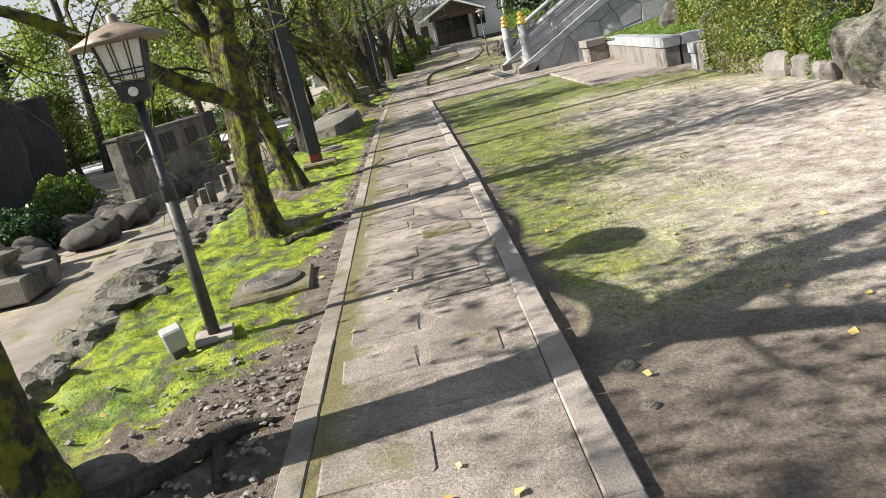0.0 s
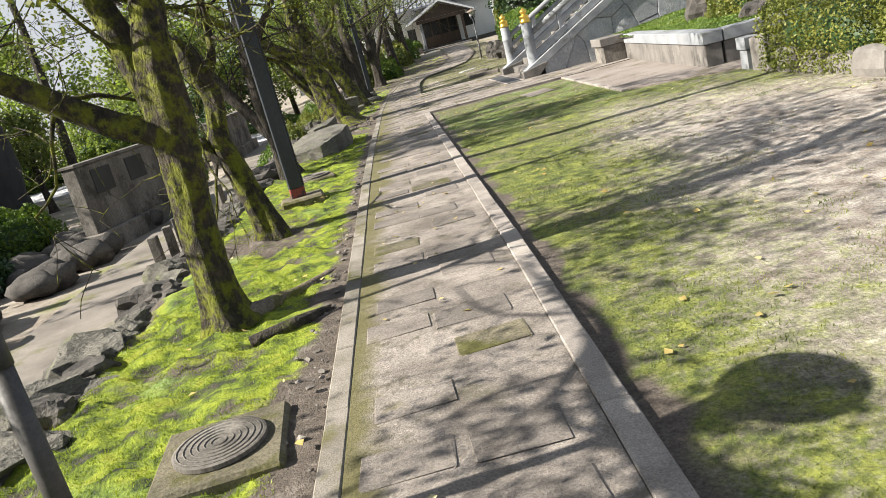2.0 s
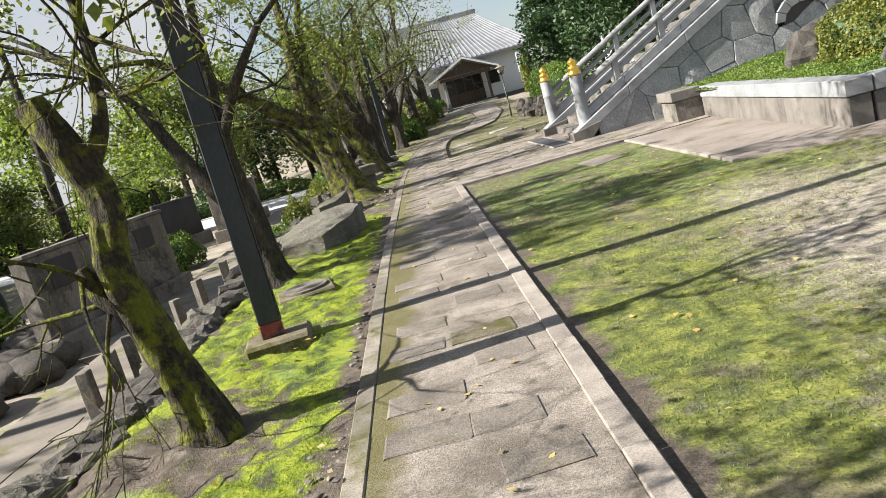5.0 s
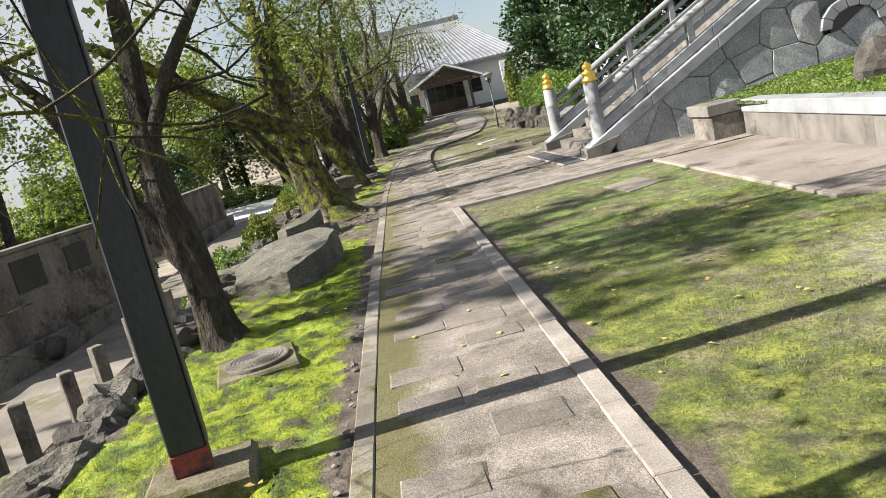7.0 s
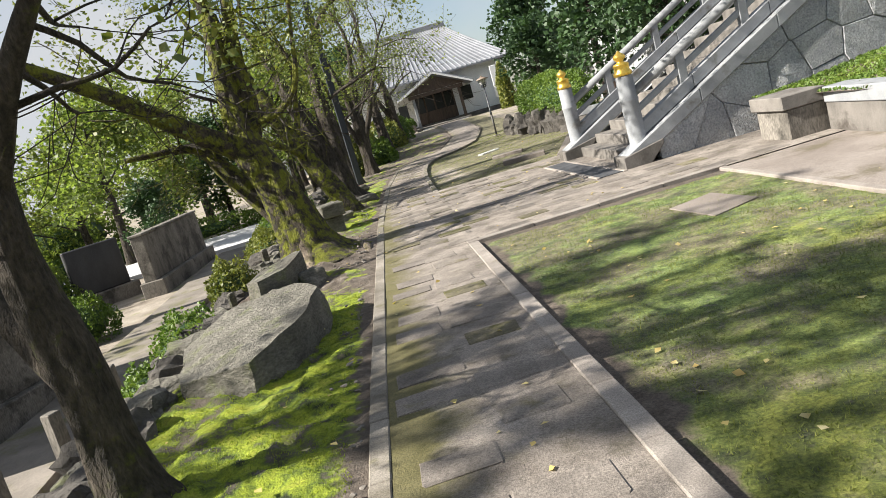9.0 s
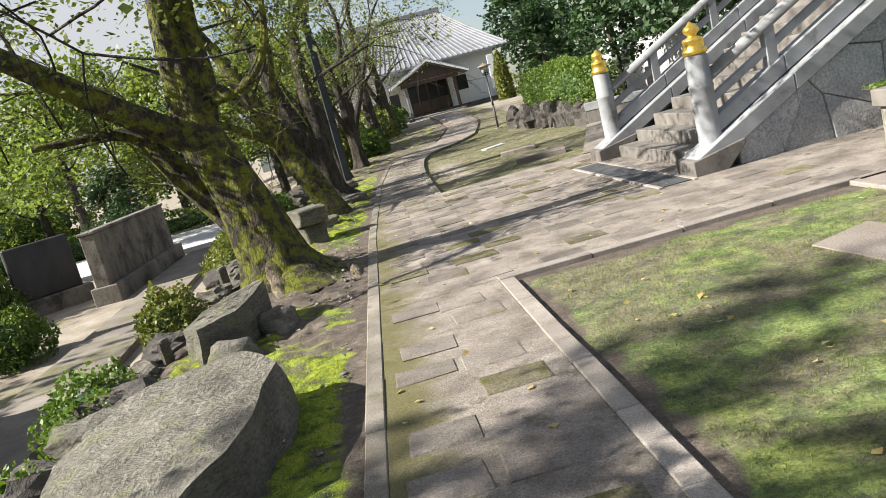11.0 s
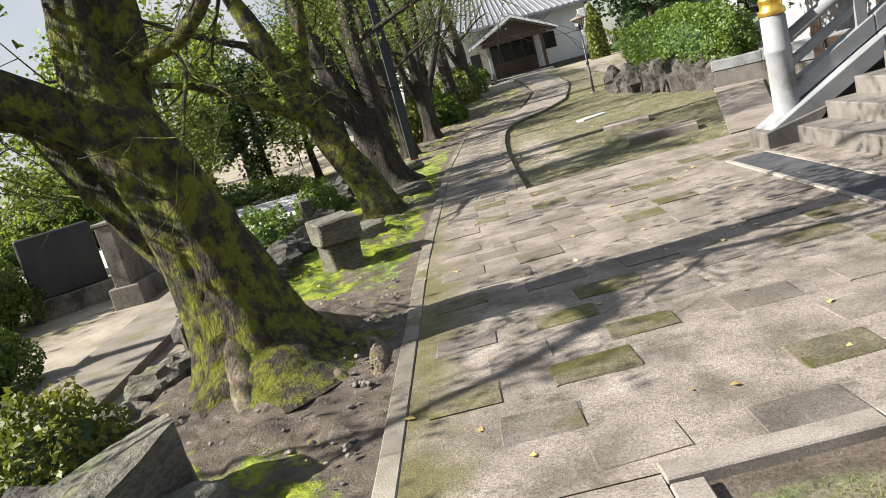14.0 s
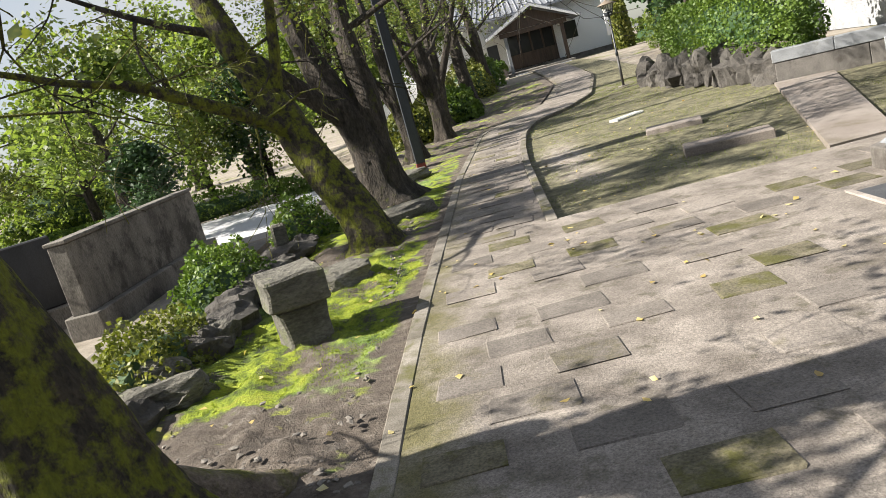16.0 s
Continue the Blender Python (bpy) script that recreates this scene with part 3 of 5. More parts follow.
for y in (24.02, 27.76):
    # sloped coping in lengths, on a solid cheek
    prism("cheek", [(3.45, -0.1), (12.2, -0.1), (12.2, 4.4), (3.7, 0.05), (3.45, 0.0)], y + (0.06 if y < 25 else -0.2), y + 0.20, GRANITE_OLD, "y", 0.0, stairs)
    prism("foot_block", [(3.26, -0.1), (3.62, -0.1), (3.98, 0.26), (3.98, 0.33), (3.26, 0.19)], y - 0.27, y + 0.27, GRANITE_OLD, "y", 0.012, stairs)
    for a, b in zip((3.27, 4.75, 6.25, 7.75, 9.25, 10.75), (4.745, 6.245, 7.745, 9.245, 10.745, 12.2)):
        skew_beam("coping", y - 0.245, y + 0.245, a, b, 0.12, 0.235, GRANITE)
        skew_beam("lower_beam", y - 0.09, y + 0.09, max(a, 3.72), b, 0.37, 0.22, GRANITE)
    bm = bmesh.new()
    lathe(bm, [(0.165, 0.22), (0.165, 0.30), (0.15, 0.32), (0.145, 1.02), (0.155, 1.04), (0.155, 1.07), (0.145, 1.09), (0.14, 1.44), (0.12, 1.47)], 3.66, y, 24)
    mesh_object("post", bm, GRANITE, True, stairs)
    bm = bmesh.new()
    lathe(bm, [(0.135, 1.46), (0.15, 1.47), (0.15, 1.52), (0.125, 1.54), (0.125, 1.62), (0.135, 1.63), (0.12, 1.66), (0.06, 1.68), (0.055, 1.70), (0.09, 1.73), (0.10, 1.765), (0.085, 1.80), (0.04, 1.83), (0.012, 1.87)], 3.66, y, 24)
    tagged(mesh_object("post_cap", bm, GOLD, True, stairs), "gilt lotus bud cap")
    for lift, r in ((1.10, 0.075),):
        bm = bmesh.new()
        tube(bm, [(3.70, y, lift + 0.02), (12.2, y, lift + 0.02 + 8.5 * SLOPE)], [r, r], 14)
        mesh_object("hand_rail", bm, GRANITE, True, stairs)
    skew_beam("middle_rail", y - 0.05, y + 0.05, 3.72, 12.2, 0.74, 0.11, GRANITE)
    for k in range(7):
        x = 4.62 + k * 1.2
        z = (x - 3.62) * SLOPE
        box("baluster", x - 0.075, x + 0.075, y - 0.065, y + 0.065, z + 0.5, z + 1.10, GRANITE, 0.012, stairs)
door_mat = tagged(new("door_mat"), "dark grey rubber mat in a pale frame before the stairs", "mat")
box("mat_sheet", 2.78, 3.17, 23.68, 27.36, 0.002, 0.014, MATTGREY, 0.003, door_mat)
for a, b, c, d in ((2.72, 2.775, 23.62, 27.42), (3.175, 3.23, 23.62, 27.42)):
    box("frame_bar", a, b, c, d, 0.0, 0.02, KERB, 0.004, door_mat)


# ---- retaining wall of fitted stones under the stairs ----
def clip(poly, nx, ny, d):
    out = []
    for i, a in enumerate(poly):
        b = poly[(i + 1) % len(poly)]
        fa, fb = a[0] * nx + a[1] * ny - d, b[0] * nx + b[1] * ny - d
        if fa <= 0:
            out.append(a)
        if (fa < 0 < fb) or (fb < 0 < fa):
            t = fa / (fa - fb)
            out.append((a[0] + (b[0] - a[0]) * t, a[1] + (b[1] - a[1]) * t))
    return out


def fitted_stones(x0, x1, z0, z1, size, rng, cuts=()):
    """Many-sided stones that fill a rectangle, cut by lines (nx, nz, d)."""
    seeds = []
    nx, nz = int((x1 - x0) / size), max(1, int((z1 - z0) / (size * 0.8)))
    for j in range(nz):
        for i in range(nx):
            seeds.append((x0 + (i + 0.5 + 0.5 * (j % 2) - 0.25 + rng.uniform(-0.46, 0.46)) * (x1 - x0) / nx, z0 + (j + 0.5 + rng.uniform(-0.46, 0.46)) * (z1 - z0) / nz))
    for k, s in enumerate(seeds):
        poly = [(x0, z0), (x1, z0), (x1, z1), (x0, z1)]
        for q in seeds:
            if q is not s and abs(q[0] - s[0]) < 3 * size and abs(q[1] - s[1]) < 3 * size:
                ax, az = q[0] - s[0], q[1] - s[1]
                poly = clip(poly, ax, az, ax * (q[0] + s[0]) / 2 + az * (q[1] + s[1]) / 2)
        for c in cuts:
            if poly:
                poly = clip(poly, *c)
        if len(poly) > 2:
            yield poly


def stone_piece(name, poly, y, proud, mat, parent, rng):
    cx, cz = sum(p[0] for p in poly) / len(poly), sum(p[1] for p in poly) / len(poly)
    def ring(gap, yy):
        out = []
        for px, pz in poly:
            d = math.hypot(px - cx, pz - cz) + 1e-6
            k = max(0.2, 1 - gap / d)
            out.append((cx + (px - cx) * k, yy, cz + (pz - cz) * k))
        return out
    n = len(poly)
    verts = ring(0.003, y + 0.08) + ring(0.004, y - proud * 0.75) + ring(0.018, y - proud) + [(cx + rng.uniform(-0.1, 0.1), y - proud - rng.uniform(0, 0.035), cz + rng.uniform(-0.1, 0.1))]
    faces = []
    for a, b in ((0, n), (n, 2 * n)):
        faces += [(a + i, a + (i + 1) % n, b + (i + 1) % n, b + i) for i in range(n)]
    faces += [(2 * n + i, 2 * n + (i + 1) % n, 3 * n) for i in range(n)]
    return raw_object(name, verts, faces, mat, False, parent)


wall = tagged(prism("wall_stairs", [(3.95, -0.1), (15, -0.1), (15, 5.0), (13.4, 5.0), (3.95, 0.03)], 24.0, 24.2, MORTAR, "y"), "retaining wall of fitted grey-blue stones", "wall", kind="structure")
tagged(box("wall_terrace", 12.2, 40, 24.3, 60, -0.1, 4.4, WALLSTONE, 0), "stone terrace wall behind the stairs", "wall", kind="structure")
line = (-SLOPE, 1.0, -3.62 * SLOPE + 0.12)


# arched opening with its ring of stones
arch = tagged(new("arched_niche"), "arched opening of cut stone in the wall", "niche")
# flat near-black sheet, its colour stands in for the shade inside the niche
prism("opening", [(8.55, 1.22)] + [(9.05 - 0.5 * math.cos(a), 1.36 + 0.36 * math.sin(a)) for a in np.linspace(0, math.pi, 13)] + [(9.55, 1.22)], 23.84, 23.90, GLASS_AND_SHADE, "y", 0, arch)
for a0, a1 in zip(np.linspace(0, math.pi, 8)[:-1], np.linspace(0, math.pi, 8)[1:]):
    pts = []
    for r, seq in ((0.0, (a0 + 0.01, a1 - 0.01)), (0.22, (a1 - 0.01, a0 + 0.01))):
        pts += [(9.05 - (0.5 + r) * math.cos(a), 1.36 + (0.36 + r) * math.sin(a)) for a in seq]
    prism("arch_stone", pts, 23.76, 23.95, GRANITE, "y", 0.01, arch)


# ---- planter beds beside the stairs ----
def wall_run(thing, x0, y0, x1, y1, z0, z1, thick, mat, name, piece, bevel=0.012, side=1):
    """Blocks end to end along a line."""
    length = math.hypot(x1 - x0, y1 - y0)
    n = max(1, round(length / piece))
    turn = math.degrees(math.atan2(y1 - y0, x1 - x0))
    for i in range(n):
        box(name, i * length / n + 0.003, (i + 1) * length / n - 0.003, 0 if side > 0 else -thick, thick if side > 0 else 0, z0, z1, mat, bevel, thing, pose(x0, y0, 0, 0, 0, turn))


planter = tagged(new("planter_bed"), "raised bed with granite coping and clipped ground cover", "planter")
wall_run(planter, 5.16, 15.93, 5.62, 21.9, -0.1, 0.38, 0.3, GRANITE_OLD, "base_stone", 2.0, side=-1)
wall_run(planter, 5.12, 15.90, 5.60, 21.9, 0.384, 0.60, 0.36, GRANITE, "coping", 1.4, side=-1)
wall_run(planter, 5.50, 15.92, 9.5, 15.6, -0.1, 0.38, 0.3, GRANITE_OLD, "base_stone", 1.3)
wall_run(planter, 5.50, 15.88, 9.5, 15.56, 0.384, 0.60, 0.36, GRANITE, "coping", 1.2)
wall_run(planter, 5.06, 21.93, 5.06, 22.75, -0.1, 0.42, 0.6, MONUMENT, "base_stone", 1.6, side=-1)
wall_run(planter, 5.00, 21.90, 5.00, 22.8, 0.424, 0.62, 0.66, GRANITE_OLD, "coping", 1.6, side=-1)
sheet("soil", span(5.5, 9.4, 0.2), span(16.1, 23.7, 0.2), lambda x, y: (x, y, 0.54 + 0.22 * ease(5.6, 8.6, x) + 0.03 * noise.noise(Vector((x, y, 0)))), SOIL).parent = planter
end_wall = tagged(new("low_wall_end"), "end of a low granite wall beside the hedge", "wall")
box("base_stone", 5.26, 5.44, 14.6, 14.84, -0.1, 0.27, GRANITE, 0.01, end_wall)
box("coping", 5.23, 5.47, 14.57, 14.87, 0.274, 0.47, GRANITE, 0.01, end_wall)


# ---- plants ----
def cover(name, pts, size, mat, seed, label, category, flat=0.0):
    ob = leaf_mesh(name, pts, size, mat, np.random.default_rng(seed), flat)
    return tagged(ob, label, category)


def shrub_points(rng, n, cx, cy, cz, sx, sy, sz, lumps=0.16, power=2.4):
    """Points in the skin of an uneven clipped mound."""
    d = rng.normal(size=(n, 3))
    d /= np.linalg.norm(d, axis=1)[:, None]
    d[:, 2] = np.abs(d[:, 2]) * 1.0 - 0.25 * (rng.uniform(size=n) < 0.3)
    k = (np.abs(d) ** power).sum(1) ** (-1 / power)
    d = d * k[:, None]
    lump = np.array([noise.noise(Vector(v * 2.2) + Vector((cx, cy, cz))) + 0.5 * noise.noise(Vector(v * 6) + Vector((cy, cx, cz))) for v in d])
    r = (1 + lumps * lump) * (1 - 0.16 * rng.uniform(size=n) ** 2)
    return d * r[:, None] * np.array((sx, sy, sz)) + np.array((cx, cy, cz))


def shrub(name, x, y, z, sx, sy, sz, n, size, mat, seed, label, category="shrub", power=2.4, lumps=0.16):
    """A shrub: twigs, a solid core coloured dark as inner shade, and a skin of leaves."""
    rng = np.random.default_rng(seed)
    bm = bmesh.new()
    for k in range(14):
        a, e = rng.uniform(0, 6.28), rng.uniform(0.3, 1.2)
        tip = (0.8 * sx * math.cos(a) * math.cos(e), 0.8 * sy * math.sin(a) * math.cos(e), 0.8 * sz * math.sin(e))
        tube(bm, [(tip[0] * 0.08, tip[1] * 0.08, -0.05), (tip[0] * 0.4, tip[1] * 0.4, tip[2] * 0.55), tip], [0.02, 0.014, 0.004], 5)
    # solid core: its dark leaf colour stands in for shade between the leaves
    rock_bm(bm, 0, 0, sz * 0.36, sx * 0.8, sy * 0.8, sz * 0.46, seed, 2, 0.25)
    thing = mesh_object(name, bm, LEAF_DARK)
    thing.location = (x, y, z)
    leaf_mesh("leaves", shrub_points(rng, n, 0, 0, 0.02, sx, sy, sz, lumps, power), size, mat, rng, parent=thing)
    return tagged(thing, label, category)


def grow(bm, tips, p, d, length, r, depth, rng, droop=0.0):
    """A limb and its smaller limbs; the ends go into tips."""
    pts, q, v = [(*p, r)], Vector(p), Vector(d).normalized()
    for i in range(3):
        v = (v + Vector(rng.normal(size=3)) * 0.22 + Vector((0, 0, 0.10 - droop))).normalized()
        q = q + v * length / 3
        pts.append((*q, r * (1 - 0.2 * (i + 1))))
    sp = limb(bm, pts, 6 if r > 0.03 else 4, 0.08, rng.uniform(0, 9), 2)
    if depth == 0:
        tips.extend([s[:3] for s in sp[1:]])
        return
    for k in range(3 if depth > 1 else 4):
        i = len(sp) - 1 if k == 0 else int(rng.integers(len(sp) // 3, len(sp)))
        side = (v * 0.75 + Vector(rng.normal(size=3)) * 0.62 + Vector((0, 0, -droop))).normalized()
        grow(bm, tips, sp[i][:3], side, length * rng.uniform(0.55, 0.8), sp[i][3] * 0.62, depth - 1, rng, droop)


def tree(name, x, y, z, limbs, ends, leaf, bark, label, seed, per_tip=5, size=0.075, depth=3, droop=0.05, reach=1.5, segs=18, spread=0.22, roots=(), near=True, flutes=0.06):
    """A tree by its main limbs (lists of x, y, z, radius from the foot), with smaller limbs grown from each one's end."""
    rng = np.random.default_rng(seed)
    bm = bmesh.new()
    tips = []
    for i, pts in enumerate(limbs):
        sp = limb(bm, pts, (segs * 2 if near else segs) if i == 0 else max(8, segs - 4), 0.20 if i == 0 else 0.14, seed + i * 2.3, (14 if near else 5) if i == 0 else 7, flutes if i == 0 else 0.0, (0.017 if i == 0 else 0.008) if near else 0.0)
        if i and near:
            for k in range(5):
                q = sp[int(rng.integers(len(sp) // 3, len(sp)))]
                grow(bm, tips, q[:3], rng.normal(size=3) + np.array((-0.1, -0.2, 0.15)), 0.9, min(0.022, q[3] * 0.5), 2, rng, 0.05)
    for p, d, length, r in ends:
        grow(bm, tips, p, d, length * reach, r, depth, rng, droop)
    thing = mesh_object(name, bm, bark, True)
    thing.location = (x, y, z)
    for pts in roots:
        rb = bmesh.new()
        limb(rb, pts, 14, 0.25, seed + 5, 7, 0.0, 0.014)
        mesh_object("root", rb, ROOTBARK, True, thing)
    tips = np.array(tips)
    if near:
        high = 0.75 * np.clip((tips[:, 2] - 2.5) / 1.6, 0, 1)
        tips = tips[rng.uniform(size=len(tips)) < high]
        per_tip = per_tip * 3
    c = np.repeat(tips, per_tip, 0) + rng.normal(size=(len(tips) * per_tip, 3)) * spread
    leaf_mesh("foliage", c, size, leaf, rng, 0.35, parent=thing)
    return tagged(thing, label, "tree")


CHERRY = "old cherry tree with mossy bark and thinning leaves"
row = "trees along the path"
t0 = tree("cherry_tree", -2.24, 3.15, -0.08, [[(0, 0, 0, 0.30), (-0.02, 0, 0.35, 0.21), (-0.05, 0, 1.2, 0.185), (-0.06, 0.12, 1.9, 0.20), (-0.05, 0.4, 2.45, 0.19), (-0.02, 0.75, 3.0, 0.13)],
      [(-0.06, 0.3, 2.15, 0.12), (-0.35, 0.75, 2.4, 0.10), (-0.8, 1.3, 2.55, 0.085), (-1.3, 1.9, 2.8, 0.06), (-1.7, 2.6, 3.2, 0.04)],
      [(-0.04, 0.4, 2.4, 0.13), (0.12, 0.42, 2.9, 0.11), (0.3, 0.35, 3.5, 0.09), (0.55, 0.4, 4.3, 0.06)],
      [(-0.06, 0.2, 2.2, 0.11), (-0.1, -0.1, 2.7, 0.10), (-0.05, -0.5, 3.3, 0.08), (0.1, -0.9, 4.1, 0.05)],
      [(-0.05, 0.3, 2.3, 0.10), (-0.5, 0.1, 2.8, 0.09), (-1.0, -0.2, 3.5, 0.06)]],
      [((-0.02, 0.75, 3.0), (0.0, 0.8, 1), 1.5, 0.10), ((0.55, 0.4, 4.3), (0.4, 0.2, 0.8), 1.3, 0.06), ((0.1, -0.9, 4.1), (0.2, -0.6, 0.6), 1.3, 0.05),
       ((-1.0, -0.2, 3.5), (-0.6, -0.4, 0.6), 1.3, 0.05), ((-1.7, 2.6, 3.2), (-0.3, 0.8, 0.5), 1.2, 0.04)],
      LEAF_CHERRY, BARK_MOSS, CHERRY, 3, 2, 0.055)
t1 = tree("cherry_tree", -2.02, 8.22, -0.05, [[(0.02, 0, 0, 0.25), (0.0, 0, 0.22, 0.165), (0.01, 0, 0.8, 0.14), (0.06, 0, 1.4, 0.15), (0.09, 0.02, 1.8, 0.16), (0.17, 0.08, 2.6, 0.11), (0.22, 0.3, 3.6, 0.08)],
      [(0, 0, 1.55, 0.10), (-0.35, 0.0, 1.72, 0.095), (-0.9, -0.1, 2.15, 0.08), (-1.6, -0.3, 2.7, 0.06), (-2.3, -0.5, 3.0, 0.04)],
      [(0.06, 0.05, 1.65, 0.13), (-0.12, 0.12, 2.3, 0.11), (-0.38, 0.35, 3.3, 0.07)], [(0.02, 0, 1.75, 0.07), (0.22, 0.05, 2.3, 0.055), (0.36, 0.2, 3.2, 0.035)]],
      [((-2.3, -0.5, 3.0), (-1, -0.2, 0.2), 1.2, 0.035), ((0.22, 0.3, 3.6), (0.2, 0.5, 1), 1.4, 0.07), ((-0.38, 0.35, 3.3), (-0.5, 0.5, 0.8), 1.4, 0.06), ((0.36, 0.2, 3.2), (0.6, 0.1, 0.7), 1.2, 0.03), ((-1.2, -0.2, 2.4), (-0.3, 0.6, 0.5), 0.9, 0.03)],
      LEAF_CHERRY, BARK_MOSS, CHERRY, 11, 2, 0.055, roots=[[(0.1, -0.05, 0.06, 0.10), (0.4, 0.25, 0.03, 0.07), (0.72, 0.75, 0.0, 0.05), (0.95, 1.2, -0.05, 0.03)]])
t2 = tree("cherry_tree", -2.13, 11.2, -0.06, [[(0.02, 0, 0, 0.22), (0, 0, 0.25, 0.16), (-0.12, 0.0, 0.8, 0.125), (-0.22, 0, 1.25, 0.115), (-0.16, 0.02, 1.7, 0.10), (-0.28, 0.02, 2.1, 0.10), (-0.36, 0.02, 2.38, 0.085)],
      [(-0.2, 0, 1.0, 0.08), (-0.34, -0.02, 1.12, 0.07), (-0.42, 0, 1.32, 0.05)], [(-0.2, 0.02, 1.85, 0.06), (-0.02, 0.1, 2.2, 0.05), (0.02, 0.2, 2.8, 0.04), (-0.05, 0.3, 3.5, 0.03)]],
      [((-0.05, 0.3, 3.5), (0.1, 0.2, 1), 1.1, 0.03), ((0.02, 0.2, 2.8), (0.5, -0.1, 0.4), 0.8, 0.025)], LEAF_CHERRY, BARK_MOSS, "crooked cherry tree with a cut, mossy trunk", 7, 2, 0.055)
t2b = tree("cherry_tree", -2.52, 16.15, -0.06, [[(0.04, 0, 0, 0.26), (0.0, 0, 0.3, 0.18), (-0.04, 0, 0.9, 0.15), (-0.12, 0, 1.6, 0.13), (-0.1, 0.02, 2.4, 0.11), (-0.05, 0.1, 3.3, 0.09)],
      [(-0.02, 0.05, 0.7, 0.12), (-0.3, 0.25, 1.1, 0.11), (-0.75, 0.5, 1.8, 0.10), (-1.2, 0.7, 2.7, 0.07)], [(-0.1, 0, 2.0, 0.07), (0.3, -0.2, 2.6, 0.06), (0.8, -0.3, 3.2, 0.04)]],
      [((-0.05, 0.1, 3.3), (0.1, 0.3, 1), 1.4, 0.07), ((-1.2, 0.7, 2.7), (-0.6, 0.2, 0.8), 1.4, 0.06), ((0.8, -0.3, 3.2), (0.8, -0.2, 0.5), 1.2, 0.035)],
      LEAF_CHERRY, BARK, CHERRY, 21, 2, 0.055)
t3 = tree("cherry_tree", -2.12, 24.1, -0.06, [[(0.16, -0.05, -0.08, 0.92), (0.14, -0.03, 0.08, 0.64), (0.11, 0, 0.28, 0.47), (0.06, 0, 0.6, 0.37), (-0.06, 0, 1.1, 0.31), (-0.22, 0, 1.7, 0.28), (-0.38, 0, 2.2, 0.26), (-0.40, 0.05, 2.8, 0.19), (-0.37, 0.15, 3.5, 0.16), (-0.35, 0.2, 4.2, 0.14)],
      [(-0.34, 0, 1.98, 0.17), (-0.75, -0.1, 2.3, 0.165), (-1.3, -0.3, 2.75, 0.145), (-2.1, -0.7, 3.45, 0.11), (-3.0, -1.2, 4.1, 0.08)],
      [(-0.02, 0.15, 0.6, 0.22), (-0.42, 0.25, 1.15, 0.175), (-0.86, 0.3, 1.85, 0.14), (-1.1, 0.3, 2.25, 0.10), (-1.5, 0.2, 2.36, 0.055), (-2.2, -0.1, 2.4, 0.035)],
      [(-0.34, 0.1, 2.0, 0.18), (-0.14, 0.15, 2.7, 0.14), (-0.12, 0.2, 3.5, 0.12), (0.0, 0.3, 4.4, 0.09)],
      [(-0.3, 0, 2.35, 0.08), (0.0, -0.1, 2.42, 0.06), (0.35, -0.2, 2.5, 0.055), (0.7, -0.3, 2.85, 0.045), (0.85, -0.3, 3.5, 0.03), (0.95, -0.3, 4.0, 0.03)]],
      [((-0.35, 0.2, 4.2), (-0.1, 0.2, 1), 1.7, 0.12), ((-3.0, -1.2, 4.1), (-1, -0.4, 0.4), 1.5, 0.07), ((0.0, 0.3, 4.4), (0.5, 0.3, 1), 1.5, 0.08),
       ((0.95, -0.3, 4.0), (0.6, 0.3, 0.7), 1.2, 0.025)],
      LEAF_CHERRY, BARK_MOSS, "broad old cherry tree with thick moss and bare roots", 33, 2, 0.055, segs=40, flutes=0.11,
      roots=[[(0.16, -0.10, 0.55, 0.10), (0.36, -0.24, 0.24, 0.15), (0.62, -0.42, 0.06, 0.11), (0.80, -0.66, 0.03, 0.075), (0.90, -0.9, -0.05, 0.04)], [(0.18, 0.02, 0.6, 0.10), (0.42, 0.04, 0.26, 0.16), (0.74, 0.02, 0.08, 0.12), (0.96, -0.1, 0.05, 0.085), (1.02, -0.5, 0.05, 0.07), (1.03, -0.88, -0.03, 0.04)],
             [(0.06, -0.14, 0.6, 0.10), (0.08, -0.40, 0.25, 0.14), (0.12, -0.70, 0.04, 0.09), (0.18, -0.95, -0.05, 0.05)], [(0.18, 0.15, 0.5, 0.10), (0.44, 0.38, 0.2, 0.14), (0.78, 0.66, 0.03, 0.09), (1.0, 0.88, -0.05, 0.05)]])
t4 = tree("cherry_tree", -1.62, 30.5, -0.06, [[(0.05, 0, 0, 0.45), (0.0, 0, 0.3, 0.30), (-0.3, 0.1, 1.0, 0.24), (-0.68, 0.3, 1.9, 0.22), (-1.1, 0.5, 2.95, 0.18), (-1.5, 0.7, 4.0, 0.12)],
      [(-0.55, 0.2, 1.6, 0.09), (-1.0, -0.3, 2.0, 0.08), (-1.9, -1.0, 2.6, 0.06)], [(-0.7, 0.3, 2.0, 0.09), (-0.5, 0.2, 2.7, 0.07), (-0.3, 0.1, 3.6, 0.05)]],
      [((-1.5, 0.7, 4.0), (-0.5, 0.3, 1), 1.6, 0.10), ((-1.9, -1.0, 2.6), (-0.9, -0.6, 0.3), 1.3, 0.05), ((-0.3, 0.1, 3.6), (0.3, -0.2, 0.8), 1.4, 0.045)], LEAF_CHERRY, BARK_MOSS, CHERRY, 41, 2, 0.055)
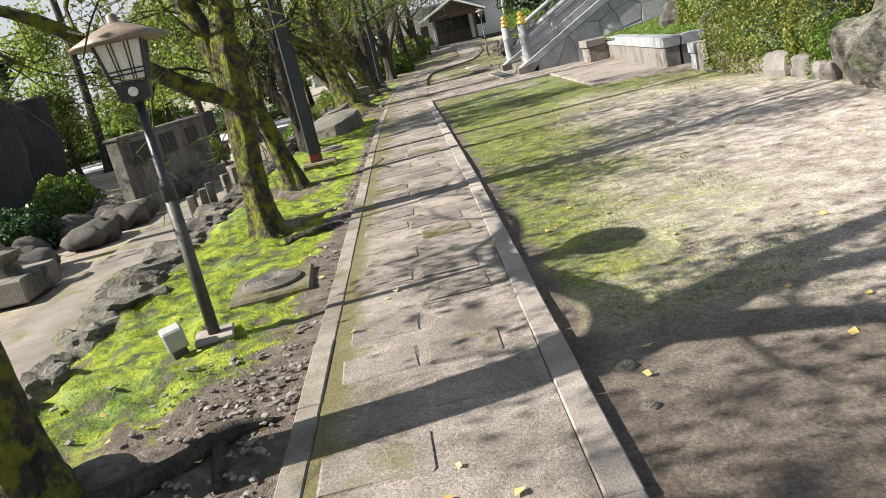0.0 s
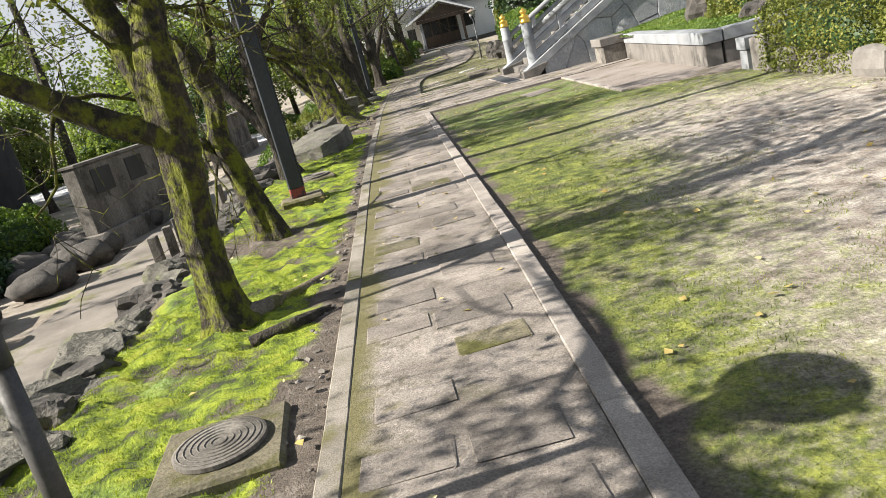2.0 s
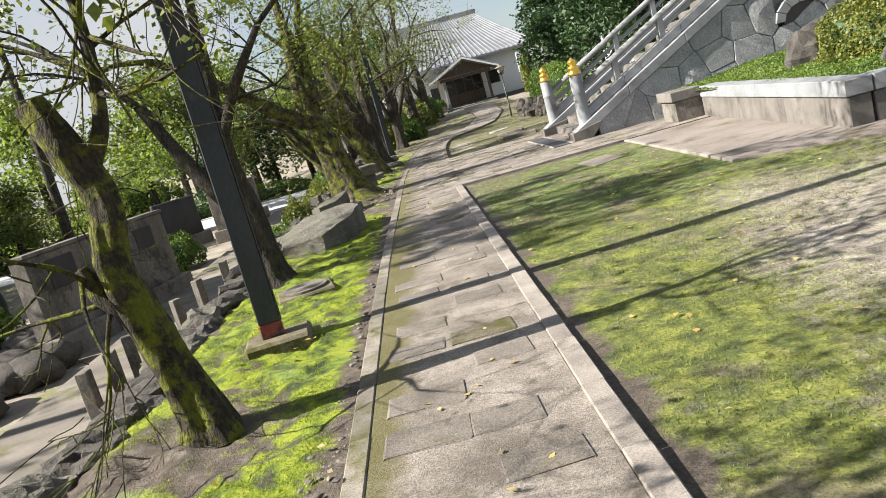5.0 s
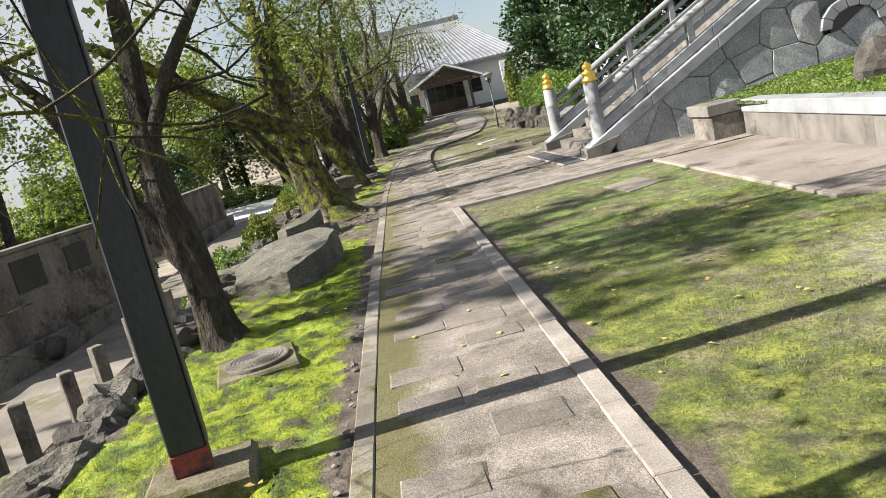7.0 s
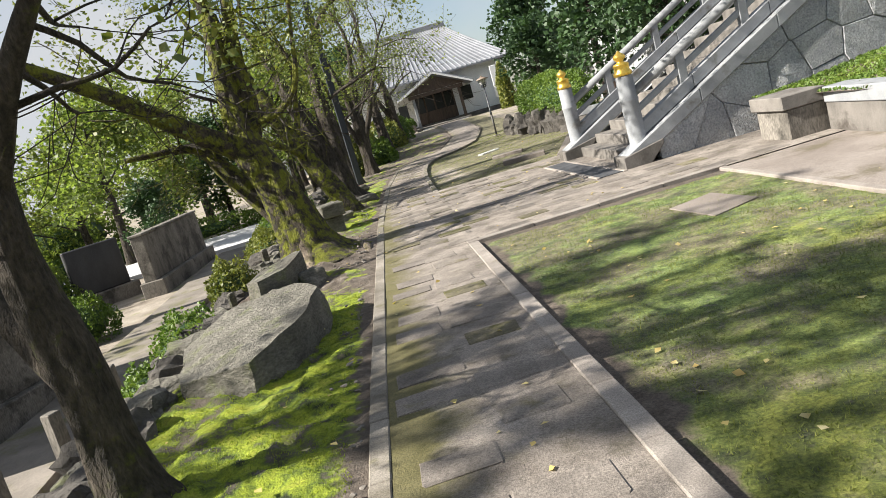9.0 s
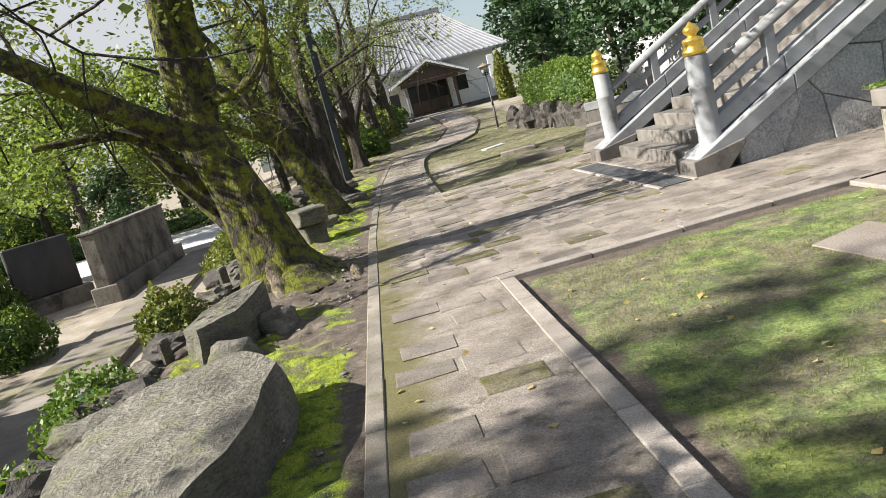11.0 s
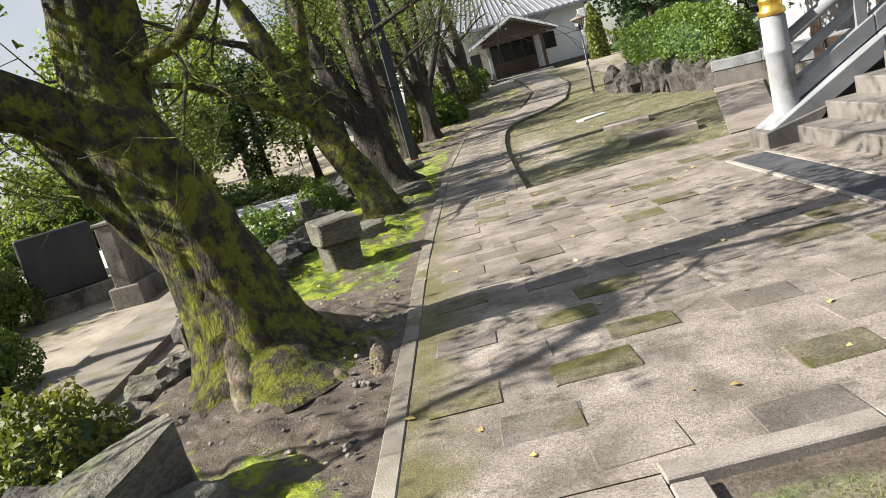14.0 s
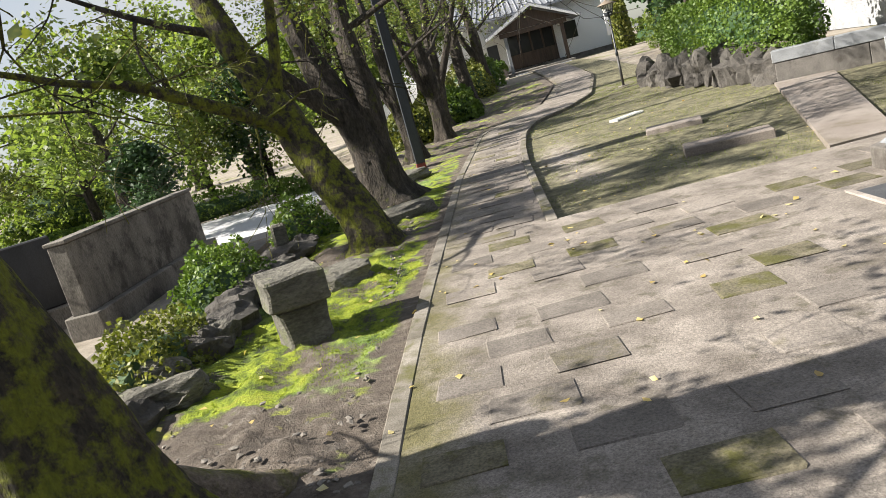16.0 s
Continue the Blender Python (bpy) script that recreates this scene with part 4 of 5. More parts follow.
t5 = tree("cherry_tree", -1.72, 33.8, -0.06, [[(0.05, 0, 0, 0.62), (0.02, 0, 0.35, 0.42), (-0.02, 0, 0.9, 0.36), (-0.2, 0, 1.5, 0.30), (-0.6, 0.1, 2.6, 0.22), (-0.9, 0.2, 4.0, 0.14)],
      [(0.05, 0, 0.9, 0.24), (0.12, 0, 1.7, 0.22), (0.05, 0.1, 2.9, 0.18), (0.15, 0.2, 4.2, 0.12)], [(-0.1, 0, 1.3, 0.16), (-0.8, -0.4, 2.2, 0.14), (-1.7, -1.0, 3.3, 0.09)]],
      [((-0.9, 0.2, 4.0), (-0.3, 0.2, 1), 1.6, 0.12), ((0.15, 0.2, 4.2), (0.4, 0.2, 1), 1.6, 0.10), ((-1.7, -1.0, 3.3), (-0.8, -0.5, 0.5), 1.4, 0.07), ((0.05, 0.1, 2.9), (0.9, -0.2, 0.5), 1.3, 0.06)], LEAF_CHERRY, BARK, CHERRY, 52, 2, 0.055)
t6 = tree("cherry_tree", -1.55, 40.0, -0.06, [[(0, 0, 0, 0.36), (0, 0, 0.4, 0.24), (-0.1, 0, 1.2, 0.2), (-0.15, 0, 2.2, 0.17), (-0.3, 0.1, 3.6, 0.11)], [(-0.05, 0, 1.0, 0.12), (-0.5, 0.2, 2.0, 0.1), (-1.0, 0.3, 3.2, 0.07)]],
      [((-0.3, 0.1, 3.6), (0.2, 0.2, 1), 1.6, 0.1), ((-1.0, 0.3, 3.2), (-0.4, 0.2, 0.9), 1.5, 0.07), ((-0.15, 0, 2.2), (1, -0.3, 0.6), 1.3, 0.06)], LEAF_CHERRY, BARK, CHERRY, 61, 2, 0.055)
for k, (x, y, s, r) in enumerate(((-0.9, 44.2, 1.1, 70), (-1.0, 49.5, 1.3, 190), (0.2, 54.5, 1.35, 300), (-4.0, 53, 1.2, 20), (1.3, 60.5, 1.4, 45))):
    c = copy_thing(t6, pose(x, y, ground_z(x, y) - 0.08, 0, 0, r))
    c.scale = (s, s, s)
for t in [o for o in scene.objects if o.name.startswith("cherry_tree") and not o.parent]:
    tagged(t, group=row)

# background trees: broad-leaved and evergreen
def wood_tree(name, seed, height, crown, leaf, label, n_ends, per_tip, size, droop, spread, low=0.32):
    rng = np.random.default_rng(seed)
    ends = []
    for i in range(n_ends):
        a, h = i * 2.4 + rng.uniform(-0.3, 0.3), height * (low + (0.92 - low) * (i + 0.5) / n_ends)
        ends.append(((0, 0, h), (math.cos(a), math.sin(a), 0.25 + 0.5 * i / n_ends), crown * (1.15 - 0.75 * i / n_ends), 0.05))
    ob = tree(name, 0, 0, -30, [[(0, 0, 0, 0.3), (0, 0, 0.4, 0.2), (0.1, 0.05, height * 0.4, 0.15), (0, 0.1, height * 0.7, 0.10), (0.05, 0, height * 0.95, 0.03)]], ends, leaf, BARK, label, seed, per_tip, size, 2, droop, 0.55, 10, spread, near=False)
    return ob


green_tree = wood_tree("broadleaf_tree", 81, 6.0, 3.2, LEAF_GREEN, "leafy green broad-leaved tree", 9, 8, 0.13, 0.03, 0.32)
dark_tree = wood_tree("evergreen_tree", 82, 6.5, 2.2, LEAF_DARK, "dense dark evergreen tree", 13, 5, 0.17, 0.10, 0.26)
autumn_tree = wood_tree("autumn_tree", 83, 5.0, 2.8, LEAF_CHERRY, "tree with yellow-green autumn leaves", 8, 7, 0.12, 0.03, 0.32)
tall_tree = wood_tree("tall_tree", 84, 11.5, 3.6, LEAF_CHERRY, "tall thinly leaved tree on the lower level", 9, 1, 0.19, 0.05, 0.12, 0.62)
rng = np.random.default_rng(9)
wood = [
    (green_tree, ((-17, 29, 0.8), (-20, 34, 1.1), (-19, 17, 0.9), (-21, 14, 1.1), (-13, 48, 1.2), (-7, 55, 1.0), (-26, 40, 1.3), (-25, 22, 1.5), (-3, 62, 1.1), (-12, 62, 1.4), (-26, 60, 1.6), (-24, 6, 1.3), (-30, 34, 1.7), (-6, 66, 1.5), (-20, 25, 1.4), (-4.8, 52, 1.1), (-20, 75, 1.8))),
    (dark_tree, ((-10.2, 44.3, 0.6), (-18, 21, 0.9), (-21, 38, 1.0), (-9, 54, 0.9), (-26, 48, 1.5), (8.6, 33.5, 0.8), (14, 37, 1.1), (9.4, 43, 0.95), (12.5, 33, 1.1), (13, 45, 1.1), (8.2, 49, 0.8), (11, 55, 0.85), (-1, 84, 1.5), (16, 84, 1.6), (-27, 12, 1.4), (15.5, 40, 1.2))),
    (autumn_tree, ((-18, 31, 0.9), (-18.5, 11, 1.0), (-19, 20, 1.2), (-4.5, 57, 1.0), (-16, 52, 1.2), (-2.5, 68, 1.1), (-11, 52, 0.9), (-15.5, 35, 0.8))),
    (tall_tree, ((-16.0, -1.5, 1.2), (-16.4, 15.6, 1.3), (-17.5, 29.5, 1.3), (-16.6, 41, 1.3))),
]
for src, places in wood:
    for k, (x, y, s) in enumerate(places):
        m = pose(x, y, ground_z(x, y) - 0.15, 0, 0, rng.uniform(0, 360))
        c = src if k == len(places) - 1 else copy_thing(src, m)
        if c is src:
            c.matrix_basis = m
        c.scale = (s, s, s * rng.uniform(0.9, 1.1))
        tagged(c, group="trees of the grounds")


def pine(x, y, z, height, seed):
    """A garden pine: a leaning trunk and flat pads of needles, tier over tier."""
    rng = np.random.default_rng(seed)
    bm = bmesh.new()
    sp = limb(bm, [(0, 0, 0, 0.2), (0.1, 0.05, height * 0.3, 0.15), (-0.15, 0.1, height * 0.6, 0.11), (0.05, 0, height, 0.04)], 10, 0.15, seed, 6)
    needles = []
    for i in range(15):
        h = height * (0.25 + 0.75 * i / 14)
        p = min(sp, key=lambda q: abs(q[2] - h))
        a, reach = i * 2.4, (1 - 0.65 * i / 14) * height * 0.42 * rng.uniform(0.75, 1.1)
        tip = (p[0] + reach * math.cos(a), p[1] + reach * math.sin(a), p[2] + 0.1)
        tube(bm, [p[:3], ((p[0] + tip[0]) / 2, (p[1] + tip[1]) / 2, p[2] + 0.15), tip], [0.06, 0.045, 0.02], 6)
        for f in (0.5, 0.75, 1.0):
            c = np.array([p[0] + (tip[0] - p[0]) * f, p[1] + (tip[1] - p[1]) * f, p[2] + 0.16])
            needles.append(c + rng.normal(size=(260, 3)) * np.array((0.34, 0.34, 0.07)) * (0.7 + height * 0.05))
    thing = mesh_object("pine_tree", bm, BARK, True)
    thing.location = (x, y, z)
    leaf_mesh("needles", np.concatenate(needles), 0.075, LEAF_DARK, rng, 0.2, parent=thing, long=2.6)
    return tagged(thing, "dark garden pine with flat tiers of needles", "tree", "garden pines")


pine(9.6, 36.0, 0.3, 5.6, 301)
pine(11.6, 34.8, 0.3, 6.4, 302)

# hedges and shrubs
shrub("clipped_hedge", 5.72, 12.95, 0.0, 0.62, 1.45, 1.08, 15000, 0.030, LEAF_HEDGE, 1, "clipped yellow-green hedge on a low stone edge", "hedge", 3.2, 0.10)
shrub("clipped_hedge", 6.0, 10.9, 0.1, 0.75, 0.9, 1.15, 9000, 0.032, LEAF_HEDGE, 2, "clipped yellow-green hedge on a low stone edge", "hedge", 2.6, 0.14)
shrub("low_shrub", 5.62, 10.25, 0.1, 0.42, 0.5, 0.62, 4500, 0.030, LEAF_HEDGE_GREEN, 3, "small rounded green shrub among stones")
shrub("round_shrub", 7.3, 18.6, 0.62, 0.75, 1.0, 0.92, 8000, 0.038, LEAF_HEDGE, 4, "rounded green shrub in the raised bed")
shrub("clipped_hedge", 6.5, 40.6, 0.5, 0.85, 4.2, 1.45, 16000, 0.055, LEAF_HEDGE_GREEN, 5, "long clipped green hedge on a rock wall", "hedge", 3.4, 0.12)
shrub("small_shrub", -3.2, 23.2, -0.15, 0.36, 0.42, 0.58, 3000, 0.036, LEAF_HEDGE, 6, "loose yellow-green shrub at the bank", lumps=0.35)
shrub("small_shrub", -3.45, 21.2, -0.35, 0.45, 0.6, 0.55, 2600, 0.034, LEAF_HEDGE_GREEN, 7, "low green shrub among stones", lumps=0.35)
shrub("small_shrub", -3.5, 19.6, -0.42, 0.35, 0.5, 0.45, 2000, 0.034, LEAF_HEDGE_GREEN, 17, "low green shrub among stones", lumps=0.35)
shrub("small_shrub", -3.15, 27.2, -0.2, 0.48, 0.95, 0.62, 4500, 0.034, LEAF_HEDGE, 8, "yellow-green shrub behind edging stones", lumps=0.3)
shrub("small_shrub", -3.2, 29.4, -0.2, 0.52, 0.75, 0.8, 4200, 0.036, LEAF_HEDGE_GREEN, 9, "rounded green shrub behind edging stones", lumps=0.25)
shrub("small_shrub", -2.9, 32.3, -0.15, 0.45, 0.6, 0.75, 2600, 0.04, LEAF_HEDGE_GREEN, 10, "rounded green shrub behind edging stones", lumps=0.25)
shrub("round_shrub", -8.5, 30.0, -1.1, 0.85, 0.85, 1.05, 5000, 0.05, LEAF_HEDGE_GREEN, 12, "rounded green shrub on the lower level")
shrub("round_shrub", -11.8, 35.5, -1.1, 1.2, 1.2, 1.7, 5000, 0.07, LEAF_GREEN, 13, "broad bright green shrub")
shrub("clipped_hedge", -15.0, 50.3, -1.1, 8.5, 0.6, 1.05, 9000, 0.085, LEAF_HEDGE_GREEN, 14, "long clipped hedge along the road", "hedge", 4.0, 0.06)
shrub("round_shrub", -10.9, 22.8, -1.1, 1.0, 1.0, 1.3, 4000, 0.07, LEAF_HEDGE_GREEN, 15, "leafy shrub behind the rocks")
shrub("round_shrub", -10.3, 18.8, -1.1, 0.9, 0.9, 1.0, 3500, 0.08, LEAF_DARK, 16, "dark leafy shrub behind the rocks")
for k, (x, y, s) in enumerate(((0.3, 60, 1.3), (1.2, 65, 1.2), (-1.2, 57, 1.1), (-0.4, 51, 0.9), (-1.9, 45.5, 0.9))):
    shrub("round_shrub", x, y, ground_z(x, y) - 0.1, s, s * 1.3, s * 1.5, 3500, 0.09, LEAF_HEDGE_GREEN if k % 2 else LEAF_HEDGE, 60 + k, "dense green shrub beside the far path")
shrub("young_tree", 10.2, 69, 0.6, 0.6, 0.6, 3.2, 2500, 0.13, LEAF_HEDGE, 90, "slender light green young tree before the white wall", "tree")
woods = shrub("woodland_thicket", -20, 28, -1.0, 3.6, 3.6, 3.2, 15000, 0.125, LEAF_GREEN, 101, "dense green thicket beyond the road", "thicket", lumps=0.5)
for k, (x, y) in enumerate(((-24, 34), (-26, 50), (-20, 57), (-28, 40), (-30, 52), (-25, 20), (-20, 11), (-17, 3), (-15, -6), (-34, 28), (14, 62), (18, 55), (15, 74), (-38, 44), (-31, 14))):
    cc = copy_thing(woods, pose(x, y, -0.8, 0, 0, 77 * k))
    cc.scale = (1, 1, 0.7 + 0.4 * ((k * 7) % 5) / 5)
rngc = np.random.default_rng(70)
gx, gy = rngc.uniform(5.5, 9.3, 30000), rngc.uniform(16.15, 23.7, 30000)
cover("ground_cover", [(x, y, 0.555 + 0.22 * ease(5.6, 8.6, x) + 0.03 * noise.noise(Vector((x, y, 0))) + 0.02 * rngc.uniform()) for x, y in zip(gx, gy)], 0.032, LEAF_HEDGE_GREEN, 71, "short green ground cover in the raised bed", "ground cover")


# ---- lamps and poles ----
def path_lamp(x, y, z, height, turn):
    """A post with a four-sided lantern: milk-glass panes behind thin bars, under a low pyramid roof."""
    thing = tagged(new("street_lamp"), "black iron path lamp with a milk-glass lantern", "lamp", "path lamps")
    thing.location, thing.rotation_euler = (x, y, z), (0, 0, radians(turn))
    k = height - 2.16
    bm = bmesh.new()
    lathe(bm, [(0.042, 0.0), (0.042, 1.02)], segs=14)
    mesh_object("lower_post", bm, IRON_WORN, True, thing)
    bm = bmesh.new()
    lathe(bm, [(0.047, 0.98), (0.047, 1.09), (0.032, 1.12), (0.030, 1.70 + k)], segs=14)
    mesh_object("upper_post", bm, IRON, True, thing)
    box("foot_plate", -0.13, 0.13, -0.13, 0.13, 0.0, 0.035, KERB, 0.008, thing)
    bm = bmesh.new()
    lathe(bm, [(0.05, 1.62 + k), (0.125, 1.64 + k), (0.14, 1.74 + k), (0.15, 1.745 + k)], segs=4, rot=math.pi / 4)
    mesh_object("collar", bm, IRON, False, thing)
    bm = bmesh.new()
    lathe(bm, [(0.135, 1.745 + k), (0.195, 2.00 + k)], segs=4, rot=math.pi / 4)
    tagged(mesh_object("panes", bm, MILK, False, thing), "white milk-glass panes")
    bm = bmesh.new()
    def ring_point(a, f, out=0.006):
        r = 0.135 + (0.195 - 0.135) * f + out
        return (r * math.cos(a), r * math.sin(a), 1.745 + k + 0.255 * f)
    for q in range(4):
        a, b = math.pi / 4 + q * math.pi / 2, math.pi / 4 + (q + 1) * math.pi / 2
        tube(bm, [ring_point(a, 0), ring_point(a, 1)], [0.011, 0.011], 6)
        for f in (0.03, 0.2, 0.3, 0.97):
            tube(bm, [ring_point(a, f), ring_point(b, f)], [0.005, 0.005], 5)
        for s in (0.28, 0.36, 0.64, 0.72):
            lo = [u + (v - u) * s for u, v in zip(ring_point(a, 0), ring_point(b, 0))]
            hi = [u + (v - u) * s for u, v in zip(ring_point(a, 1), ring_point(b, 1))]
            tube(bm, [lo, hi], [0.004, 0.004], 5)
    mesh_object("bars", bm, IRON, False, thing)
    bm = bmesh.new()
    lathe(bm, [(0.295, 1.985 + k), (0.30, 2.0 + k), (0.20, 2.045 + k), (0.07, 2.10 + k), (0.035, 2.115 + k), (0.035, 2.15 + k), (0.02, 2.165 + k)], segs=20)
    tagged(mesh_object("roof", bm, ROOFCAP, True, thing), "brown weathered roof")
    bm = bmesh.new()
    lathe(bm, [(0.03, 0.0), (0.03, 0.012)], segs=12, m=pose(0.0, -0.103, 1.69 + k, 90))
    mesh_object("sensor", bm, MILK, False, thing)
    return thing


path_lamp(-1.86, 5.06, 0.0, 2.16, 12)
path_lamp(4.95, 46.0, 0.0, 2.75, 20)
jbox = tagged(new("junction_box"), "grey plastic cable box on the moss", "box")
box("case", -0.07, 0.07, -0.06, 0.06, 0.04, 0.19, PLASTICGREY, 0.012, jbox)
box("bracket", -0.05, 0.05, -0.03, 0.03, -0.05, 0.05, IRON_WORN, 0.004, jbox)
jbox.matrix_basis = pose(-2.07, 4.92, 0.0, 8, -6, 25)
pole = tagged(new("steel_pole"), "tall slate-grey square pole with a red base", "pole")
add = ((0.0, 0.13, REDPAINT, "painted_base", 0.103), (0.13, 6.4, POLEBLUE, "shaft", 0.10))
for z0, z1, mm, nm, h in add:
    box(nm, -h, h, -h * 0.8, h * 0.8, z0, z1, mm, 0.008, pole)
box("edge_strip", 0.102, 0.112, -0.085, 0.085, 0.14, 6.4, IRON_WORN, 0.002, pole)
pole.matrix_basis = pose(-1.98, 13.02, 0.08, 0, 0, 14)
foot = tagged(box("pole_footing", -0.30, 0.30, -0.24, 0.24, -0.2, 0.08, SLAB_MOSS, 0.03), "mossy concrete footing under the pole", "footing")
foot.matrix_basis = pose(-1.94, 13.0, 0, 0, 0, 8)
vine = bmesh.new()
vr = random.Random(31)
for k in range(9):
    a, z, x, y = vr.uniform(0, 6.28), vr.uniform(2.9, 3.7), vr.uniform(-0.1, 0.1), -0.10
    pts = [(x, y, z)]
    for i in range(5):
        a += vr.uniform(-0.6, 0.6)
        pts.append((pts[-1][0] + 0.06 * math.sin(a), -0.095 - 0.05 * abs(math.sin(1.3 * i + k)), pts[-1][2] - vr.uniform(0.05, 0.13)))
    limb(vine, [(*p, 0.004) for p in pts], 5, 0, k, 3)
VINE = plain("dry_vine", (0.34, 0.29, 0.22), 0.8)
pole2 = copy_thing(pole, pose(-1.35, 38.0, -0.03, 0, 0, 10))
tagged(mesh_object("vine", vine, VINE, True, pole), "dry pale vine strands")


# ---- stones of the bank ----
def cut_rock(name, outline, z0, tops, mat, seed, label, rough=0.075):
    """A quarried rock: an outline pushed up to uneven heights, chipped along its faces."""
    bm = bmesh.new()
    low = [bm.verts.new((x, y, z0)) for x, y in outline]
    cx, cy = sum(p[0] for p in outline) / len(outline), sum(p[1] for p in outline) / len(outline)
    top = [bm.verts.new((cx + (x - cx) * 0.93, cy + (y - cy) * 0.93, z)) for (x, y), z in zip(outline, tops)]
    n = len(outline)
    bm.faces.new(list(reversed(low)))
    for i in range(n):
        bm.faces.new((low[i], low[(i + 1) % n], top[(i + 1) % n], top[i]))
    mid = bm.verts.new((cx, cy, sum(tops) / n + 0.02))
    for i in range(n):
        bm.faces.new((top[i], top[(i + 1) % n], mid))
    bmesh.ops.subdivide_edges(bm, edges=list(bm.edges), cuts=5, use_grid_fill=True)
    for v in bm.verts:
        p = v.co * 2.3 + Vector((seed, seed * 2, 0))
        v.co += Vector((noise.noise(p), noise.noise(p + Vector((9, 0, 0))), noise.noise(p + Vector((0, 9, 0))) * 0.6)) * rough * 1.6
        p = p * 4
        v.co += Vector((noise.noise(p), noise.noise(p + Vector((9, 0, 0))), noise.noise(p + Vector((0, 9, 0))) * 0.8)) * rough * 0.45
    return tagged(mesh_object(name, bm, mat), label, "rock")


cut_rock("boulder", [(-2.05, 17.75), (-1.62, 18.35), (-1.45, 19.55), (-1.75, 19.95), (-2.5, 19.85), (-3.0, 19.3), (-2.75, 18.1)], -0.25, [0.22, 0.33, 0.36, 0.42, 0.36, 0.20, 0.14], ROCK, 2.0, "large flat-topped grey boulder in moss", 0.035)
cut_rock("boulder", [(-2.5, 21.4), (-2.15, 21.65), (-1.92, 22.3), (-2.05, 22.55), (-2.4, 22.45), (-2.72, 21.75)], -0.2, [0.30, 0.34, 0.44, 0.42, 0.36, 0.28], ROCK, 5.0, "wedge-shaped grey rock on smaller stones", 0.03)
rock("stone", -2.2, 21.35, -0.02, 0.24, 0.2, 0.18, 3, ROCK, "rough grey stone under the wedge-shaped rock")
rock("stone", -1.85, 22.0, 0.0, 0.2, 0.18, 0.2, 4, ROCK, "rough grey stone under the wedge-shaped rock")
stack = tagged(new("stone_block_stack"), "two stacked squared stone blocks", "stone block")
for nm, z0, z1, h, tw in (("lower_block", -0.1, 0.32, 0.19, 8), ("upper_block", 0.325, 0.60, 0.25, 3)):
    bm = bmesh.new()
    add_box(bm, -h, h, -h * 1.15, h * 1.15, z0, z1, 0.02)
    bmesh.ops.subdivide_edges(bm, edges=list(bm.edges), cuts=2, use_grid_fill=True)
    for v in bm.verts:
        v.co += Vector((noise.noise(v.co * 5), noise.noise(v.co * 5 + Vector((3, 0, 0))), noise.noise(v.co * 5 + Vector((0, 3, 0))))) * 0.025
    ob = mesh_object(nm, bm, ROCK, False, stack)
    ob.rotation_euler = (0, 0, radians(tw))
stack.matrix_basis = pose(-1.82, 27.25, -0.02, 0, 0, 20)
for x, y, w, l in ((-1.35, 31.9, 0.5, 0.28), (-1.5, 36.2, 0.4, 0.3), (-1.75, 28.9, 0.3, 0.3)):
    rock("flat_stone", x, y, 0.05, w, l, 0.13, x * y, ROCK, "low flat stone beside the kerb", 3, 0.3, 0.6, 0.4)
rng = np.random.default_rng(14)
y = 1.0
while y < 44:
    big = rng.uniform(0.16, 0.34)
    x = -3.15 + 0.3 * ease(22, 28, y) + rng.uniform(-0.18, 0.12)
    rock("edging_stone", x, y, ground_z(x, y) + big * 0.1, big * rng.uniform(0.8, 1.1), big * rng.uniform(0.9, 1.4), big * rng.uniform(0.5, 0.8), y, ROCK if rng.uniform() < 0.5 else ROCK_DARK, "rough grey edging stone of the bank", 3, 0.55, rng.uniform(0, 3), 0.22, "edging stones of the bank")
    y += big * rng.uniform(1.3, 2.1)
for k in range(46):
    a = k / 45
    x, y, s = -8.2 - 2.6 * rng.uniform() + 1.0 * a, 14.0 + 11.5 * a + rng.uniform(-0.3, 0.3), rng.uniform(0.22, 0.5)
    rock("rockery_stone", x, y, -1.05 + s * 0.2, s, s * 1.2, s * 0.8, k + 0.5, ROCK_DARK, "dark rough rockery stone", 2, 0.4, rng.uniform(0, 3), 0.0, "rockery stones")
for k in range(16):
    y = 36.6 + k * 0.55
    s = rng.uniform(0.32, 0.46)
    rock("wall_rock", 6.0 - (y - 36.5) * 0.065 + rng.uniform(-0.08, 0.08), y + rng.uniform(-0.15, 0.15), rng.uniform(0.05, 0.25), s * 0.9, s * rng.uniform(0.8, 1.3), rng.uniform(0.3, 0.6), k + 40.5, ROCK_DARK, "dark rough rock of the hedge wall", 3, 0.6, rng.uniform(0, 3), 0.2, "rocks of the hedge wall")
for k, (x, y, z, a, b, c) in enumerate(((5.55, 9.3, 0.25, 0.5, 0.55, 0.6), (6.4, 9.6, 0.5, 0.6, 0.6, 0.75), (5.3, 8.3, 0.0, 0.55, 0.5, 0.28), (6.3, 8.4, 0.3, 0.6, 0.5, 0.5), (7.0, 19.9, 0.75, 0.38, 0.45, 0.55), (6.7, 16.9, 0.68, 0.25, 0.35, 0.2))):
    rock("garden_rock", x, y, z, a, b, c, k + 70.5, ROCK if k < 4 else ROCK_DARK, "large rough garden rock", 3, 0.35, k, 0.15)
rock("edging_slab", 5.36, 14.22, 0.14, 0.13, 0.26, 0.36, 97.5, GRANITE_OLD, "pale upright edging stone before the hedge", 2, 0.18, 0.05, 0.6, "edging stones of the hedge")
